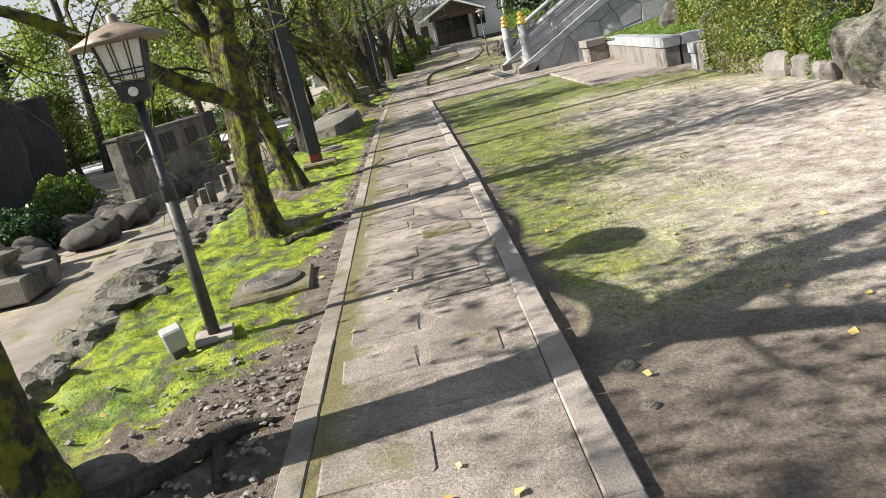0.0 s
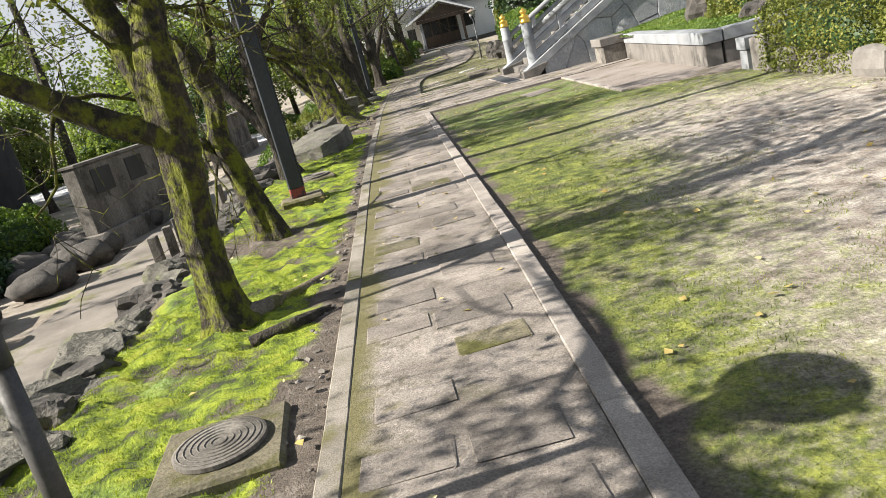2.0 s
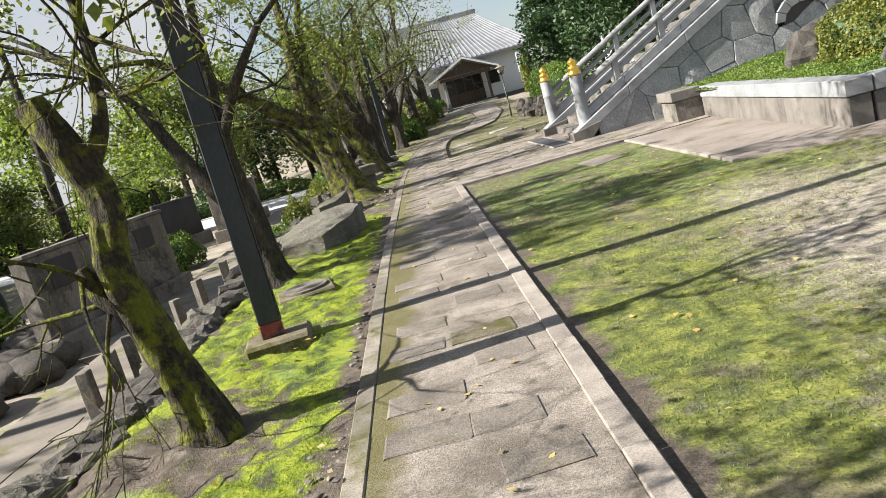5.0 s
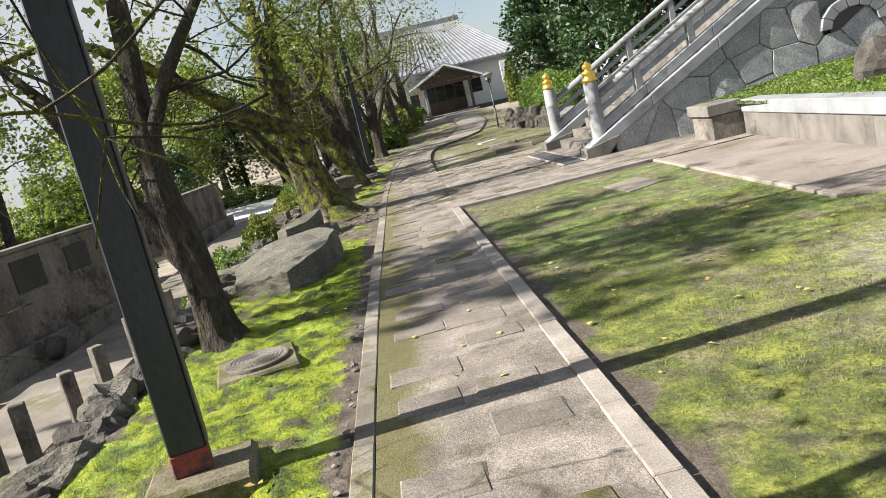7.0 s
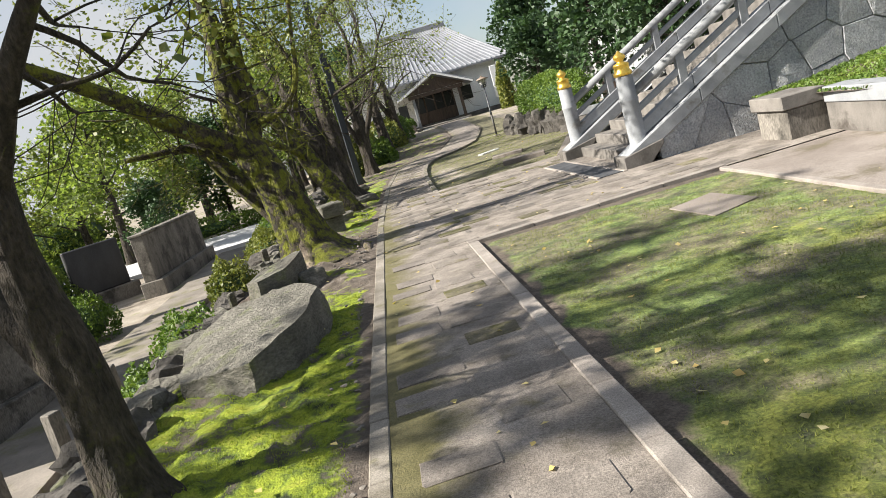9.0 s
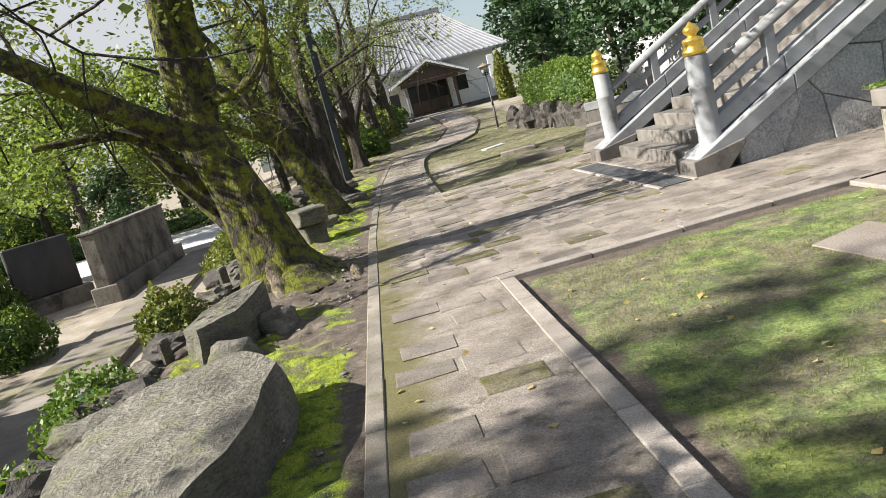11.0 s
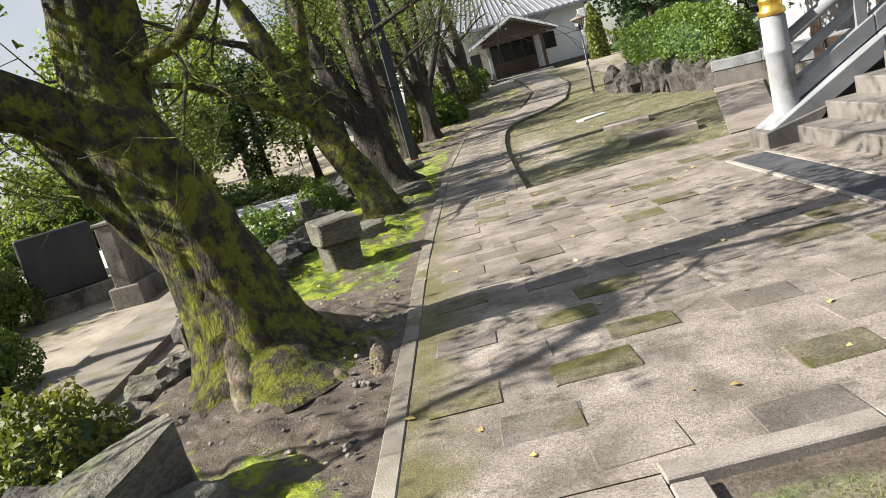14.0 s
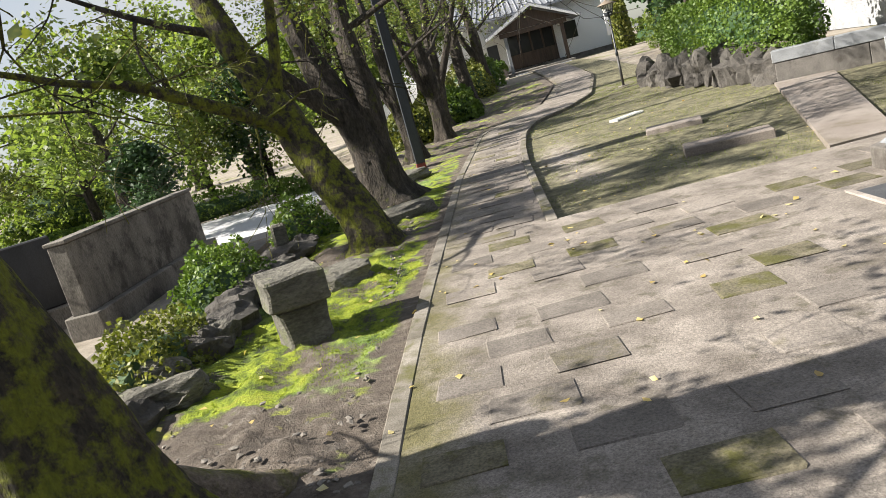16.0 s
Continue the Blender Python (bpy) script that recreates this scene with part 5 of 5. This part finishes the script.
for k in range(6):
    y = 10.1 + k * 0.66
    rock("edging_slab", 5.30 + 0.05 * (k % 2), y, 0.06, 0.12, 0.30, 0.15 + 0.05 * (k % 3), k + 90.5, GRANITE_OLD, "pale upright edging stone before the hedge", 2, 0.18, 0.05, 0.6, "edging stones of the hedge")

# guard posts, monuments
guard = tagged(box("stone_post", -0.08, 0.08, -0.08, 0.08, -0.3, 0.62, MONUMENT, 0.012), "short square stone post", "post", "stone posts")
posts = [(-4.95, 15.4), (-4.9, 16.1), (-4.92, 16.8), (-4.78, 17.7), (-4.8, 18.7), (-4.86, 20.2), (-4.73, 21.7)]
for k, (x, y) in enumerate(posts):
    m = pose(x, y, -0.92 + 0.01 * k, 0, 0, 12 * k)
    if k == len(posts) - 1:
        guard.matrix_basis = pose(x, y, -0.85, 0, 0, 5)
    else:
        copy_thing(guard, m)
tall = tagged(box("marker_stone", -0.10, 0.10, -0.06, 0.06, -0.4, 0.72, ROCK, 0.03), "narrow upright marker stone", "stone")
tall.matrix_basis = pose(-2.95, 31.2, -0.25, 2, 3, 20)
for x, y, s in ((-2.95, 25.2, 0.75), (-3.0, 22.1, 0.6)):
    copy_thing(tall, pose(x, y, -0.25, 3, -4, 60)).scale = (s, s, s)


def memorial_wall(name, x0, y0, x1, y1, top, label, plaques):
    """A concrete memorial wall on a plinth, with let-in plates."""
    thing = tagged(new(name), label, "monument")
    L = math.hypot(x1 - x0, y1 - y0)
    box("wall", 0, L, 0, 0.38, -0.75, top, MONUMENT, 0.02, thing)
    box("plinth", -0.12, L + 0.12, -0.22, 0.5, -1.25, -0.74, MONUMENT, 0.02, thing)
    box("cap", -0.03, L + 0.03, -0.04, 0.42, top + 0.003, top + 0.08, MONUMENT, 0.015, thing)
    for a, b, lo, hi in plaques:
        box("plate", a, b, -0.025, 0.0, lo, hi, MONUMENT_DARK, 0.006, thing)
    thing.matrix_basis = pose(x0, y0, 0, 0, 0, math.degrees(math.atan2(y1 - y0, x1 - x0)))
    return thing


memorial_wall("memorial_wall", -8.1, 20.9, -6.95, 25.6, 0.9, "grey concrete memorial wall with dark plates", ((0.5, 1.3, 0.15, 0.75), (2.0, 2.8, 0.15, 0.75), (3.5, 4.2, 0.2, 0.7)))
memorial_wall("memorial_wall", -8.0, 35.0, -7.85, 41.4, 0.66, "stained concrete block wall with a worn emblem", ())
dark_mon = tagged(new("dark_monument"), "polished dark slab monument on a stone base", "monument")
box("slab", -0.85, 0.85, -0.14, 0.14, -0.75, 0.78, MONUMENT_DARK, 0.03, dark_mon)
box("base", -1.05, 1.05, -0.38, 0.38, -1.25, -0.745, MONUMENT, 0.03, dark_mon)
dark_mon.matrix_basis = pose(-10.2, 36.6, 0, 0, 0, 35)
for x, y, w, h in ((-12.4, 23.2, 0.65, 2.75), (-12.7, 26.5, 0.6, 2.7)):
    bm = bmesh.new()
    add_box(bm, -w, w, -0.18, 0.18, -1.2, h, 0.05)
    bmesh.ops.subdivide_edges(bm, edges=list(bm.edges), cuts=4, use_grid_fill=True)
    for v in bm.verts:
        v.co += Vector((noise.noise(v.co * 1.4), noise.noise(v.co * 1.4 + Vector((5, 0, 0))), 0)) * 0.13
    ob = tagged(mesh_object("standing_stone", bm, MONUMENT_DARK), "tall dark natural standing stone", "monument", "standing stones")
    ob.location = (x, y, 0)
    ob.rotation_euler = (0, 0, 0.5)
lantern = tagged(new("stone_lantern_base"), "low carved stone basin on a square base", "stone lantern")
box("base", -0.6, 0.6, -0.7, 0.7, -1.15, -0.72, MONUMENT, 0.03, lantern)
bm = bmesh.new()
lathe(bm, [(0.3, -0.72), (0.24, -0.52), (0.36, -0.4), (0.36, -0.3), (0.17, -0.24), (0.1, -0.12)], segs=12)
mesh_object("basin", bm, MONUMENT, False, lantern)
lantern.location = (-8.0, 13.6, 0)


# ---- hatch covers ----
def round_hatch(x, y, r, turn):
    thing = tagged(new("manhole_cover"), "round iron cover in a mossy concrete slab", "manhole cover", "manhole covers")
    thing.matrix_basis = pose(x, y, -0.012, 0, 0, turn)
    box("slab", -0.33, 0.33, -0.34, 0.34, -0.1, 0.035, SLAB_MOSS, 0.02, thing)
    bm = bmesh.new()
    lathe(bm, [(r, 0.04), (r, 0.062), (r - 0.012, 0.066), (0.0001, 0.066)], segs=32)
    mesh_object("lid", bm, MONUMENT, False, thing)
    bm = bmesh.new()
    for q in np.arange(0.04, r - 0.02, 0.035):
        pts = [(q * math.cos(a), q * math.sin(a), 0.068) for a in np.linspace(0, 2 * math.pi, 25)]
        tube(bm, pts, [0.0035] * 25, 4)
    mesh_object("ribs", bm, MONUMENT, False, thing)


round_hatch(-1.62, 6.05, 0.24, 5)
round_hatch(-1.98, 15.05, 0.27, 12)
tagged(prism("lawn_slab", [(2.45, 20.05), (2.55, 19.1), (3.15, 19.35), (3.05, 20.25)], -0.15, -0.03, COURT, bevel=0.004), "flat stone slab set in the lawn", "slab")
for x0, x1, y0, y1, z, tt in ((2.75, 3.65, 33.85, 34.35, 0.03, -14), (2.55, 3.65, 31.0, 31.45, 0.06, -12)):
    o = box("lid_slab", -(x1 - x0) / 2, (x1 - x0) / 2, -(y1 - y0) / 2, (y1 - y0) / 2, -0.15, z, COURT, 0.012)
    o.matrix_basis = pose((x0 + x1) / 2, (y0 + y1) / 2, 0, 0, 0, tt)
    tagged(o, "long concrete lid slab in the grass", "slab", "lid slabs")
drain = tagged(new("drain_grate"), "small steel drain grate in the grass", "drain")
for k in range(12):
    box("bar", k * 0.07, k * 0.07 + 0.035, 0, 0.25, -0.06, 0.0, PLASTICGREY, 0.003, drain)
drain.matrix_basis = pose(2.9, 37.2, -0.01, 0, 0, 35)
bed2 = tagged(new("low_planter_wall"), "low granite bed wall beside the side path", "planter")
wall_run(bed2, 5.8, 36.2, 8.6, 34.7, -0.1, 0.35, 0.3, GRANITE_OLD, "base_stone", 1.5)
wall_run(bed2, 5.76, 36.2, 8.6, 34.68, 0.354, 0.58, 0.36, GRANITE, "coping", 1.2)
bed3 = tagged(new("low_planter_wall"), "low granite bed wall behind the stairs", "planter")
wall_run(bed3, 6.3, 33.2, 9.3, 31.6, -0.1, 0.35, 0.3, GRANITE_OLD, "base_stone", 1.5)
wall_run(bed3, 6.26, 33.2, 9.3, 31.58, 0.354, 0.58, 0.36, GRANITE, "coping", 1.2)
tp = tagged(new("timber_fence"), "weathered timber post with a rail", "fence")
box("post", -0.09, 0.09, -0.09, 0.09, -0.1, 1.25, TIMBER, 0.015, tp)
box("rail", 0.095, 2.2, -0.05, 0.05, 0.55, 0.72, TIMBER, 0.01, tp)
tp.matrix_basis = pose(6.35, 32.4, 0, 0, 0, -25)


# ---- the white hall at the end ----
hall = tagged(new("temple_hall"), "white plastered hall with a silver tiled roof and timber porch", "building")
Z = 0.72
box("plinth", -3.0, 11.6, 75.9, 90, Z - 1.0, Z + 0.25, GRANITE_OLD, 0.02, hall)
box("wall", -2.7, 11.3, 76.2, 89.6, Z + 0.253, 4.95, PLASTER, 0.02, hall)


def tiled_roof(name, ridge_y, ridge_z, eave_y, eave_z, x0, x1, r0, r1, step, rib, parent):
    """A roof slope from a ridge (r0 to r1) to an eave (x0 to x1), with rounded tile ribs."""
    bm = bmesh.new()
    def pt(s, t, lift=0.0):
        a, b = x0 + (x1 - x0) * s, r0 + (r1 - r0) * s
        sag = -0.28 * math.sin(math.pi * t) * 0.5
        return (a + (b - a) * t, eave_y + (ridge_y - eave_y) * t, eave_z + (ridge_z - eave_z) * t + sag + lift)
    n, m = 12, 6
    g = [[bm.verts.new(pt(i / n, j / m)) for i in range(n + 1)] for j in range(m + 1)]
    h = [[bm.verts.new(pt(i / n, j / m, -0.14)) for i in range(n + 1)] for j in range(m + 1)]
    for j in range(m):
        for i in range(n):
            bm.faces.new((g[j][i], g[j][i + 1], g[j + 1][i + 1], g[j + 1][i]))
            bm.faces.new((h[j][i], h[j + 1][i], h[j + 1][i + 1], h[j][i + 1]))
    for i in range(n):
        bm.faces.new((h[0][i], h[0][i + 1], g[0][i + 1], g[0][i]))
    k = int((x1 - x0) / step)
    for i in range(k + 1):
        tube(bm, [pt(i / k, t, 0.02) for t in (0, 0.25, 0.5, 0.75, 1)], [rib] * 5, 6)
    return mesh_object(name, bm, ROOFTILE, False, parent)


tiled_roof("roof", 83, 9.2, 74.9, 4.75, -3.9, 12.5, 0.5, 8.5, 0.42, 0.06, hall)
tiled_roof("roof", 83, 9.2, 91.1, 4.75, -3.9, 12.5, 0.5, 8.5, 0.7, 0.075, hall)
for x0, r in ((-3.9, 0.5), (12.5, 8.5)):
    raw_object("roof_end", [(x0, 74.9, 4.7), (x0, 91.1, 4.7), (r, 83, 9.2)], [(0, 1, 2)], ROOFTILE, False, hall)
box("ridge", 0.2, 8.8, 82.7, 83.3, 9.05, 9.55, ROOFTILE, 0.05, hall)
# porch: posts, beam, gable and doors
for x in (3.55, 7.35):
    box("porch_post", x - 0.11, x + 0.11, 73.0, 73.22, Z, 3.45, GRANITE if x < 5 else TIMBER, 0.015, hall)
box("porch_beam", 3.2, 7.7, 72.98, 73.25, 3.2, 3.48, TIMBER, 0.02, hall)
box("porch_step", 3.2, 7.7, 72.6, 75.9, Z - 0.5, Z + 0.12, GRANITE_OLD, 0.02, hall)
box("lower_step", 3.6, 7.4, 72.1, 72.6, Z - 0.5, Z - 0.02, GRANITE, 0.02, hall)
prism("gable", [(2.9, 3.5), (8.0, 3.5), (5.5, 4.6)], 73.0, 73.2, TIMBER, "y", 0, hall)
for a, b in (((2.35, 3.32), (5.5, 4.82)), ((8.6, 3.32), (5.5, 4.82))):
    n = 8
    prism("porch_roof", [a, b, (b[0], b[1] + 0.18), (a[0], a[1] + 0.16)], 72.4, 76.4, ROOFTILE, "y", 0, hall)
prism("gable_edge", [(2.45, 3.3), (5.5, 4.74), (8.5, 3.3), (8.5, 3.45), (5.5, 4.9), (2.45, 3.45)], 72.3, 72.42, PLASTER, "y", 0, hall)
box("door_opening", 3.8, 7.1, 76.10, 76.19, Z + 0.26, 3.3, GLASS_AND_SHADE, 0, hall)
for k in range(5):
    x = 3.8 + k * 0.825
    box("door_stile", x - 0.06, x + 0.06, 76.02, 76.10, Z + 0.26, 3.3, TIMBER, 0.01, hall)
for k in range(4):
    x = 3.87 + k * 0.825
    box("door_panel", x, x + 0.69, 76.05, 76.095, Z + 0.28, Z + 1.25, TIMBER, 0.01, hall)
box("side_window", 7.75, 8.75, 76.14, 76.19, 2.1, 3.25, GLASS_AND_SHADE, 0, hall)
box("side_window", 2.35, 3.1, 76.14, 76.19, 1.5, 3.0, GLASS_AND_SHADE, 0, hall)
box("sign_board", 10.1, 10.6, 72.9, 72.98, 1.6, 4.1, PLASTER, 0.02, tagged(new("notice_board"), "tall white notice board on a post", "sign"))
box("post", 10.3, 10.4, 72.99, 73.07, 0.5, 4.0, TIMBER, 0.01, bpy.data.objects["notice_board"])
tub = tagged(new("planter_tub"), "slatted timber tub with a clipped shrub", "planter")
for k in range(12):
    a = k * math.pi / 6
    box("slat", -0.12, 0.12, -0.02, 0.02, 0, 0.6, COURT, 0.005, tub, pose(2.7 + 0.45 * math.cos(a), 72.6 + 0.45 * math.sin(a), Z, 0, 0, math.degrees(a) + 90))
shrub("tub_shrub", 2.7, 72.6, Z + 0.55, 0.5, 0.5, 0.6, 900, 0.09, LEAF_HEDGE_GREEN, 95, "clipped shrub in a timber tub")
tagged(box("annex", -9, -2.8, 77, 84, -0.3, 3.6, PLASTER, 0.02), "low white annex beside the hall", "building")


# ---- loose leaves, pebbles, grass ----
rng = np.random.default_rng(22)
def scatter(n, x0, x1, y0, y1):
    return np.stack([rng.uniform(x0, x1, n), rng.uniform(y0, y1, n)], 1)


pts = [(x, y, -0.022) for x, y in scatter(230, 0.45, 5.0, 1, 21)] + [(x, y, 0.012) for x, y in scatter(90, -0.9, 0.1, 1, 36)] + [(x, y, 0.012) for x, y in scatter(60, 0.3, 3, 22, 29)]
pts += [(x, y, 0.012 - 0.04) for x, y in scatter(180, 0.9, 5, 29.5, 44)] + [(x, y, 0.03) for x, y in scatter(120, -2.6, -1.15, 2, 34)]
pts = [p for p in pts if not (p[1] > 30 and p[0] < edge(RIGHT_FAR, p[1]) + 0.15 and p[0] > 0)]
tagged(leaf_mesh("fallen_leaf_litter", pts, 0.038, FALLEN, rng, 0.93), "scattered yellow and brown fallen leaves", "leaves")
bm = bmesh.new()
for k in range(1250):
    if k < 550:
        x, y = -1.15 - abs(rng.normal()) * 0.45, rng.uniform(1.2, 4.6)
    elif k < 900:
        x, y = -1.12 - abs(rng.normal()) * 0.10, rng.uniform(4, 34)
    else:
        x, y = -1.9 + rng.normal() * 0.4, 24.0 + rng.normal() * 0.9
    if x < -2.9 or x > edge(LEFT_EDGE, y) - 0.15:
        continue
    s = rng.uniform(0.006, 0.026) * (0.95 if y < 4.6 else 1.0)
    rock_bm(bm, x, y, strip_place(0.15, y)[2] + 0.01, s, s * 1.2, s * 0.55, k, 1, 0.75, k)
tagged(mesh_object("pebbles", bm, surface("pebble_stone", (0.085, 0.075, 0.065), (0.25, 0.225, 0.20), 9, 60, 0.85, 0.3)), "small grey pebbles on the soil", "pebbles", kind="stuff")
for k, (x, y, s) in enumerate(((0.50, 3.35, 0.06), (0.48, 2.95, 0.05), (0.62, 2.2, 0.03), (1.4, 2.6, 0.025))):
    rock("loose_stone", x, y, -0.045, s, s * 0.8, s * 0.6, k, ROCK, "small rounded grey stone on the lawn", 2, 0.2)
rock("loose_stone", -1.95, 3.3, 0.03, 0.2, 0.12, 0.10, 8, ROCK, "rounded brown stone on the soil", 3, 0.2)
bm = bmesh.new()
for pts in ([(-1.95, 3.05, 0.02, 0.06), (-1.6, 3.25, 0.03, 0.055), (-1.42, 3.5, 0.02, 0.05), (-1.2, 3.6, -0.03, 0.02)], [(-1.45, 3.45, 0.02, 0.04), (-1.4, 3.2, 0.0, 0.03), (-1.38, 3.05, -0.03, 0.02)],
            [(-1.75, 7.6, 0.0, 0.04), (-1.4, 7.7, 0.02, 0.05), (-1.2, 7.95, -0.02, 0.03)]):
    limb(bm, pts, 8, 0.2, 2.0, 4)
tagged(mesh_object("surface_roots", bm, BARK, True), "brown tree roots above the soil", "roots", kind="stuff")


def blades(name, pts, h, mat, seed, label):
    r = np.random.default_rng(seed)
    p = np.asarray(pts, float)
    n = len(p)
    a = r.uniform(0, 6.28, n)
    w = np.stack([np.cos(a), np.sin(a), np.zeros(n)], 1) * 0.004
    tip = p + np.stack([r.normal(0, 0.4, n), r.normal(0, 0.4, n), np.ones(n)], 1) * (h * r.uniform(0.5, 1.2, n))[:, None]
    v = np.stack([p - w, p + w, tip], 1).reshape(-1, 3)
    ob = raw_object(name, v.tolist(), np.arange(3 * n).reshape(-1, 3).tolist(), mat)
    return tagged(ob, label, "moss", kind="stuff")


MOSSBLADE = leafy("moss_tufts", [(0.3, (0.08, 0.12, 0.012)), (0.5, (0.19, 0.25, 0.025)), (0.7, (0.34, 0.36, 0.05))], 0.4, 8)
us, vs = rng.uniform(0.03, 0.62, 150000), rng.uniform(3, 34, 150000) ** 1.0
keep = []
for u, y in zip(us, vs):
    p = strip_place(u, y)
    big, mid = noise.noise(Vector((p[0] * 1.1, y * 1.1, 0))) * 0.5, noise.noise(Vector((p[0] * 3, y * 3, 5))) * 0.5
    if strip_moss(*p) + 0.35 * big + 0.3 * mid > 0.05:
        keep.append(p)
blades("moss_tufts", keep, 0.017, MOSSBLADE, 5, "tufts of bright green moss")
GRASSBLADE = leafy("grass_blades", [(0.3, (0.07, 0.09, 0.025)), (0.5, (0.17, 0.20, 0.05)), (0.7, (0.30, 0.30, 0.09))], 0.35, 8)
keep = []
for x, y in scatter(110000, 0.45, 5.2, 1.2, 21.4):
    if lawn_bare(x, y) < 0.4 and lawn_moss(x, y, 0) + 0.35 * noise.noise(Vector((x * 1.7, y * 1.7, 4))) + 0.25 * noise.noise(Vector((x * 6, y * 6, 1))) > 0.03:
        keep.append((x, y, -0.042))
blades("grass_tufts", keep, 0.02, GRASSBLADE, 6, "short sparse grass and moss tufts on the lawn")
keep = [patch_place(u, y) for u, y in zip(rng.uniform(0, 0.85, 40000), rng.uniform(29.3, 50, 40000)) if noise.noise(Vector((u * 9, y * 1.2, 0))) > -0.05]
blades("grass_tufts", keep, 0.03, GRASSBLADE, 7, "short sparse grass and moss tufts on the far lawn")


# ---- pieces: kerb stones, paving stones, wall stones ----
def kerb_run(name, label, pts, length, width, z0, z1, mat, side):
    """Kerb stones end to end along a bent line of (x, y)."""
    thing = tagged(new(name), label, "kerb", kind="structure")
    p = [Vector(q) for q in pts]
    seg = [0.0]
    for a, b in zip(p, p[1:]):
        seg.append(seg[-1] + (b - a).length)
    n = max(1, round(seg[-1] / length))
    r = random.Random(name)
    def at(s):
        return Vector((np.interp(s, seg, [q.x for q in p]), np.interp(s, seg, [q.y for q in p])))
    for i in range(n):
        a, b = at(seg[-1] * i / n), at(seg[-1] * (i + 1) / n)
        d = b - a
        lift = 0.72 * ease(48, 70, a.y)
        box("kerb_stone", 0.003, d.length - 0.003, 0 if side > 0 else -width, width if side > 0 else 0, z0, z1, mat, 0.008, thing,
            pose(a.x, a.y, lift + r.uniform(-0.004, 0.004), r.uniform(-0.4, 0.4), r.uniform(-0.2, 0.2), math.degrees(math.atan2(d.y, d.x)) + r.uniform(-0.3, 0.3)))
    return thing


kerb_run("kerb_left", "weathered concrete kerb stones along the moss", [(edge(LEFT_EDGE, y) - 0.003, y) for y in span(-4, 48, 1.0)], 0.85, 0.125, -0.16, 0.009, KERB_OLD, 1)
kerb_run("kerb_right", "pale concrete kerb stones along the lawn", [(edge(RIGHT_NEAR, y) + 0.003, y) for y in span(-4, 21.41, 1.0)], 0.80, 0.14, -0.16, 0.014, KERB, -1)
kerb_run("kerb_cross", "pale concrete kerb stones at the lawn's end", [(0.252, 21.43), (3.88, 21.52)], 0.82, 0.14, -0.16, 0.014, KERB, 1)
kerb_run("kerb_curve", "curved kerb stones of the far path", [(edge(RIGHT_FAR, y) + 0.003, y) for y in span(29.2, 60, 0.5)], 0.8, 0.12, -0.16, 0.016, KERB_OLD, -1)

slab_meshes = []
r = random.Random(4)
for k in range(6):
    bm = bmesh.new()
    w, d = r.uniform(0.19, 0.24), r.uniform(0.13, 0.17)
    vs = add_box(bm, -w, w, -d, d, -0.05, 0.007, 0.006)
    for v in bm.verts:
        v.co += Vector((r.uniform(-0.012, 0.012), r.uniform(-0.012, 0.012), 0))
    for mm in (SLAB, SLAB_MOSS):
        me = bpy.data.meshes.new("paving_stone")
        bm.to_mesh(me)
        me.materials.append(mm)
        slab_meshes.append(me)
    bm.free()


def lay(x, y, moss, parent, turn=0.0):
    me = slab_meshes[2 * r.randrange(6) + (1 if r.random() < moss * 0.6 else 0)]
    ob = new("paving_stone", me)
    ob.parent = parent
    ob.matrix_basis = pose(x + r.uniform(-0.03, 0.03), y + r.uniform(-0.04, 0.04), 0.001 * r.random() + 0.72 * ease(48, 70, y), 0, 0, turn + r.uniform(-2, 2))


near, square, farp = (bpy.data.objects[n] for n in ("path_near", "square", "path_far"))
j, y = 0, 2.9
while y < 21.2:
    w = edge(RIGHT_NEAR, y) - edge(LEFT_EDGE, y)
    for f in ((0.28,) if j % 3 == 0 else (0.72,) if j % 3 == 1 else (0.26, 0.66)):
        lay(edge(LEFT_EDGE, y) + w * f, y, 0.35 if y > 14 else 0.15, near)
    y += 0.52
    j += 1
j, y = 0, 21.75
while y < 29.1:
    x = edge(LEFT_EDGE, y) + 0.33 + (0.36 if j % 2 else 0)
    while x < 3.3 if 23.3 < y < 27.6 else x < 5.0:
        if not (2.5 < x and 23.3 < y < 27.7) and r.random() < 0.85:
            lay(x, y, 0.33, square)
        x += 0.74
    y += 0.46
    j += 1
while y < 44:
    for f in (0.3, 0.72) if j % 2 else (0.5,):
        lay(edge(LEFT_EDGE, y) + (edge(RIGHT_FAR, y) - edge(LEFT_EDGE, y)) * f, y, 0.2, farp, -6)
    y += 0.5
    j += 1
rng = np.random.default_rng(5)
for poly in fitted_stones(3.9, 14.6, -0.1, 4.9, 0.80, rng, (line,)):
    cx, cz = sum(p[0] for p in poly) / len(poly), sum(p[1] for p in poly) / len(poly)
    if math.hypot(cx - 9.05, (cz - 1.45) * 1.2) > 0.55:
        stone_piece("wall_stone", poly, 23.93, rng.uniform(0.085, 0.115), WALLSTONE, wall, rng)
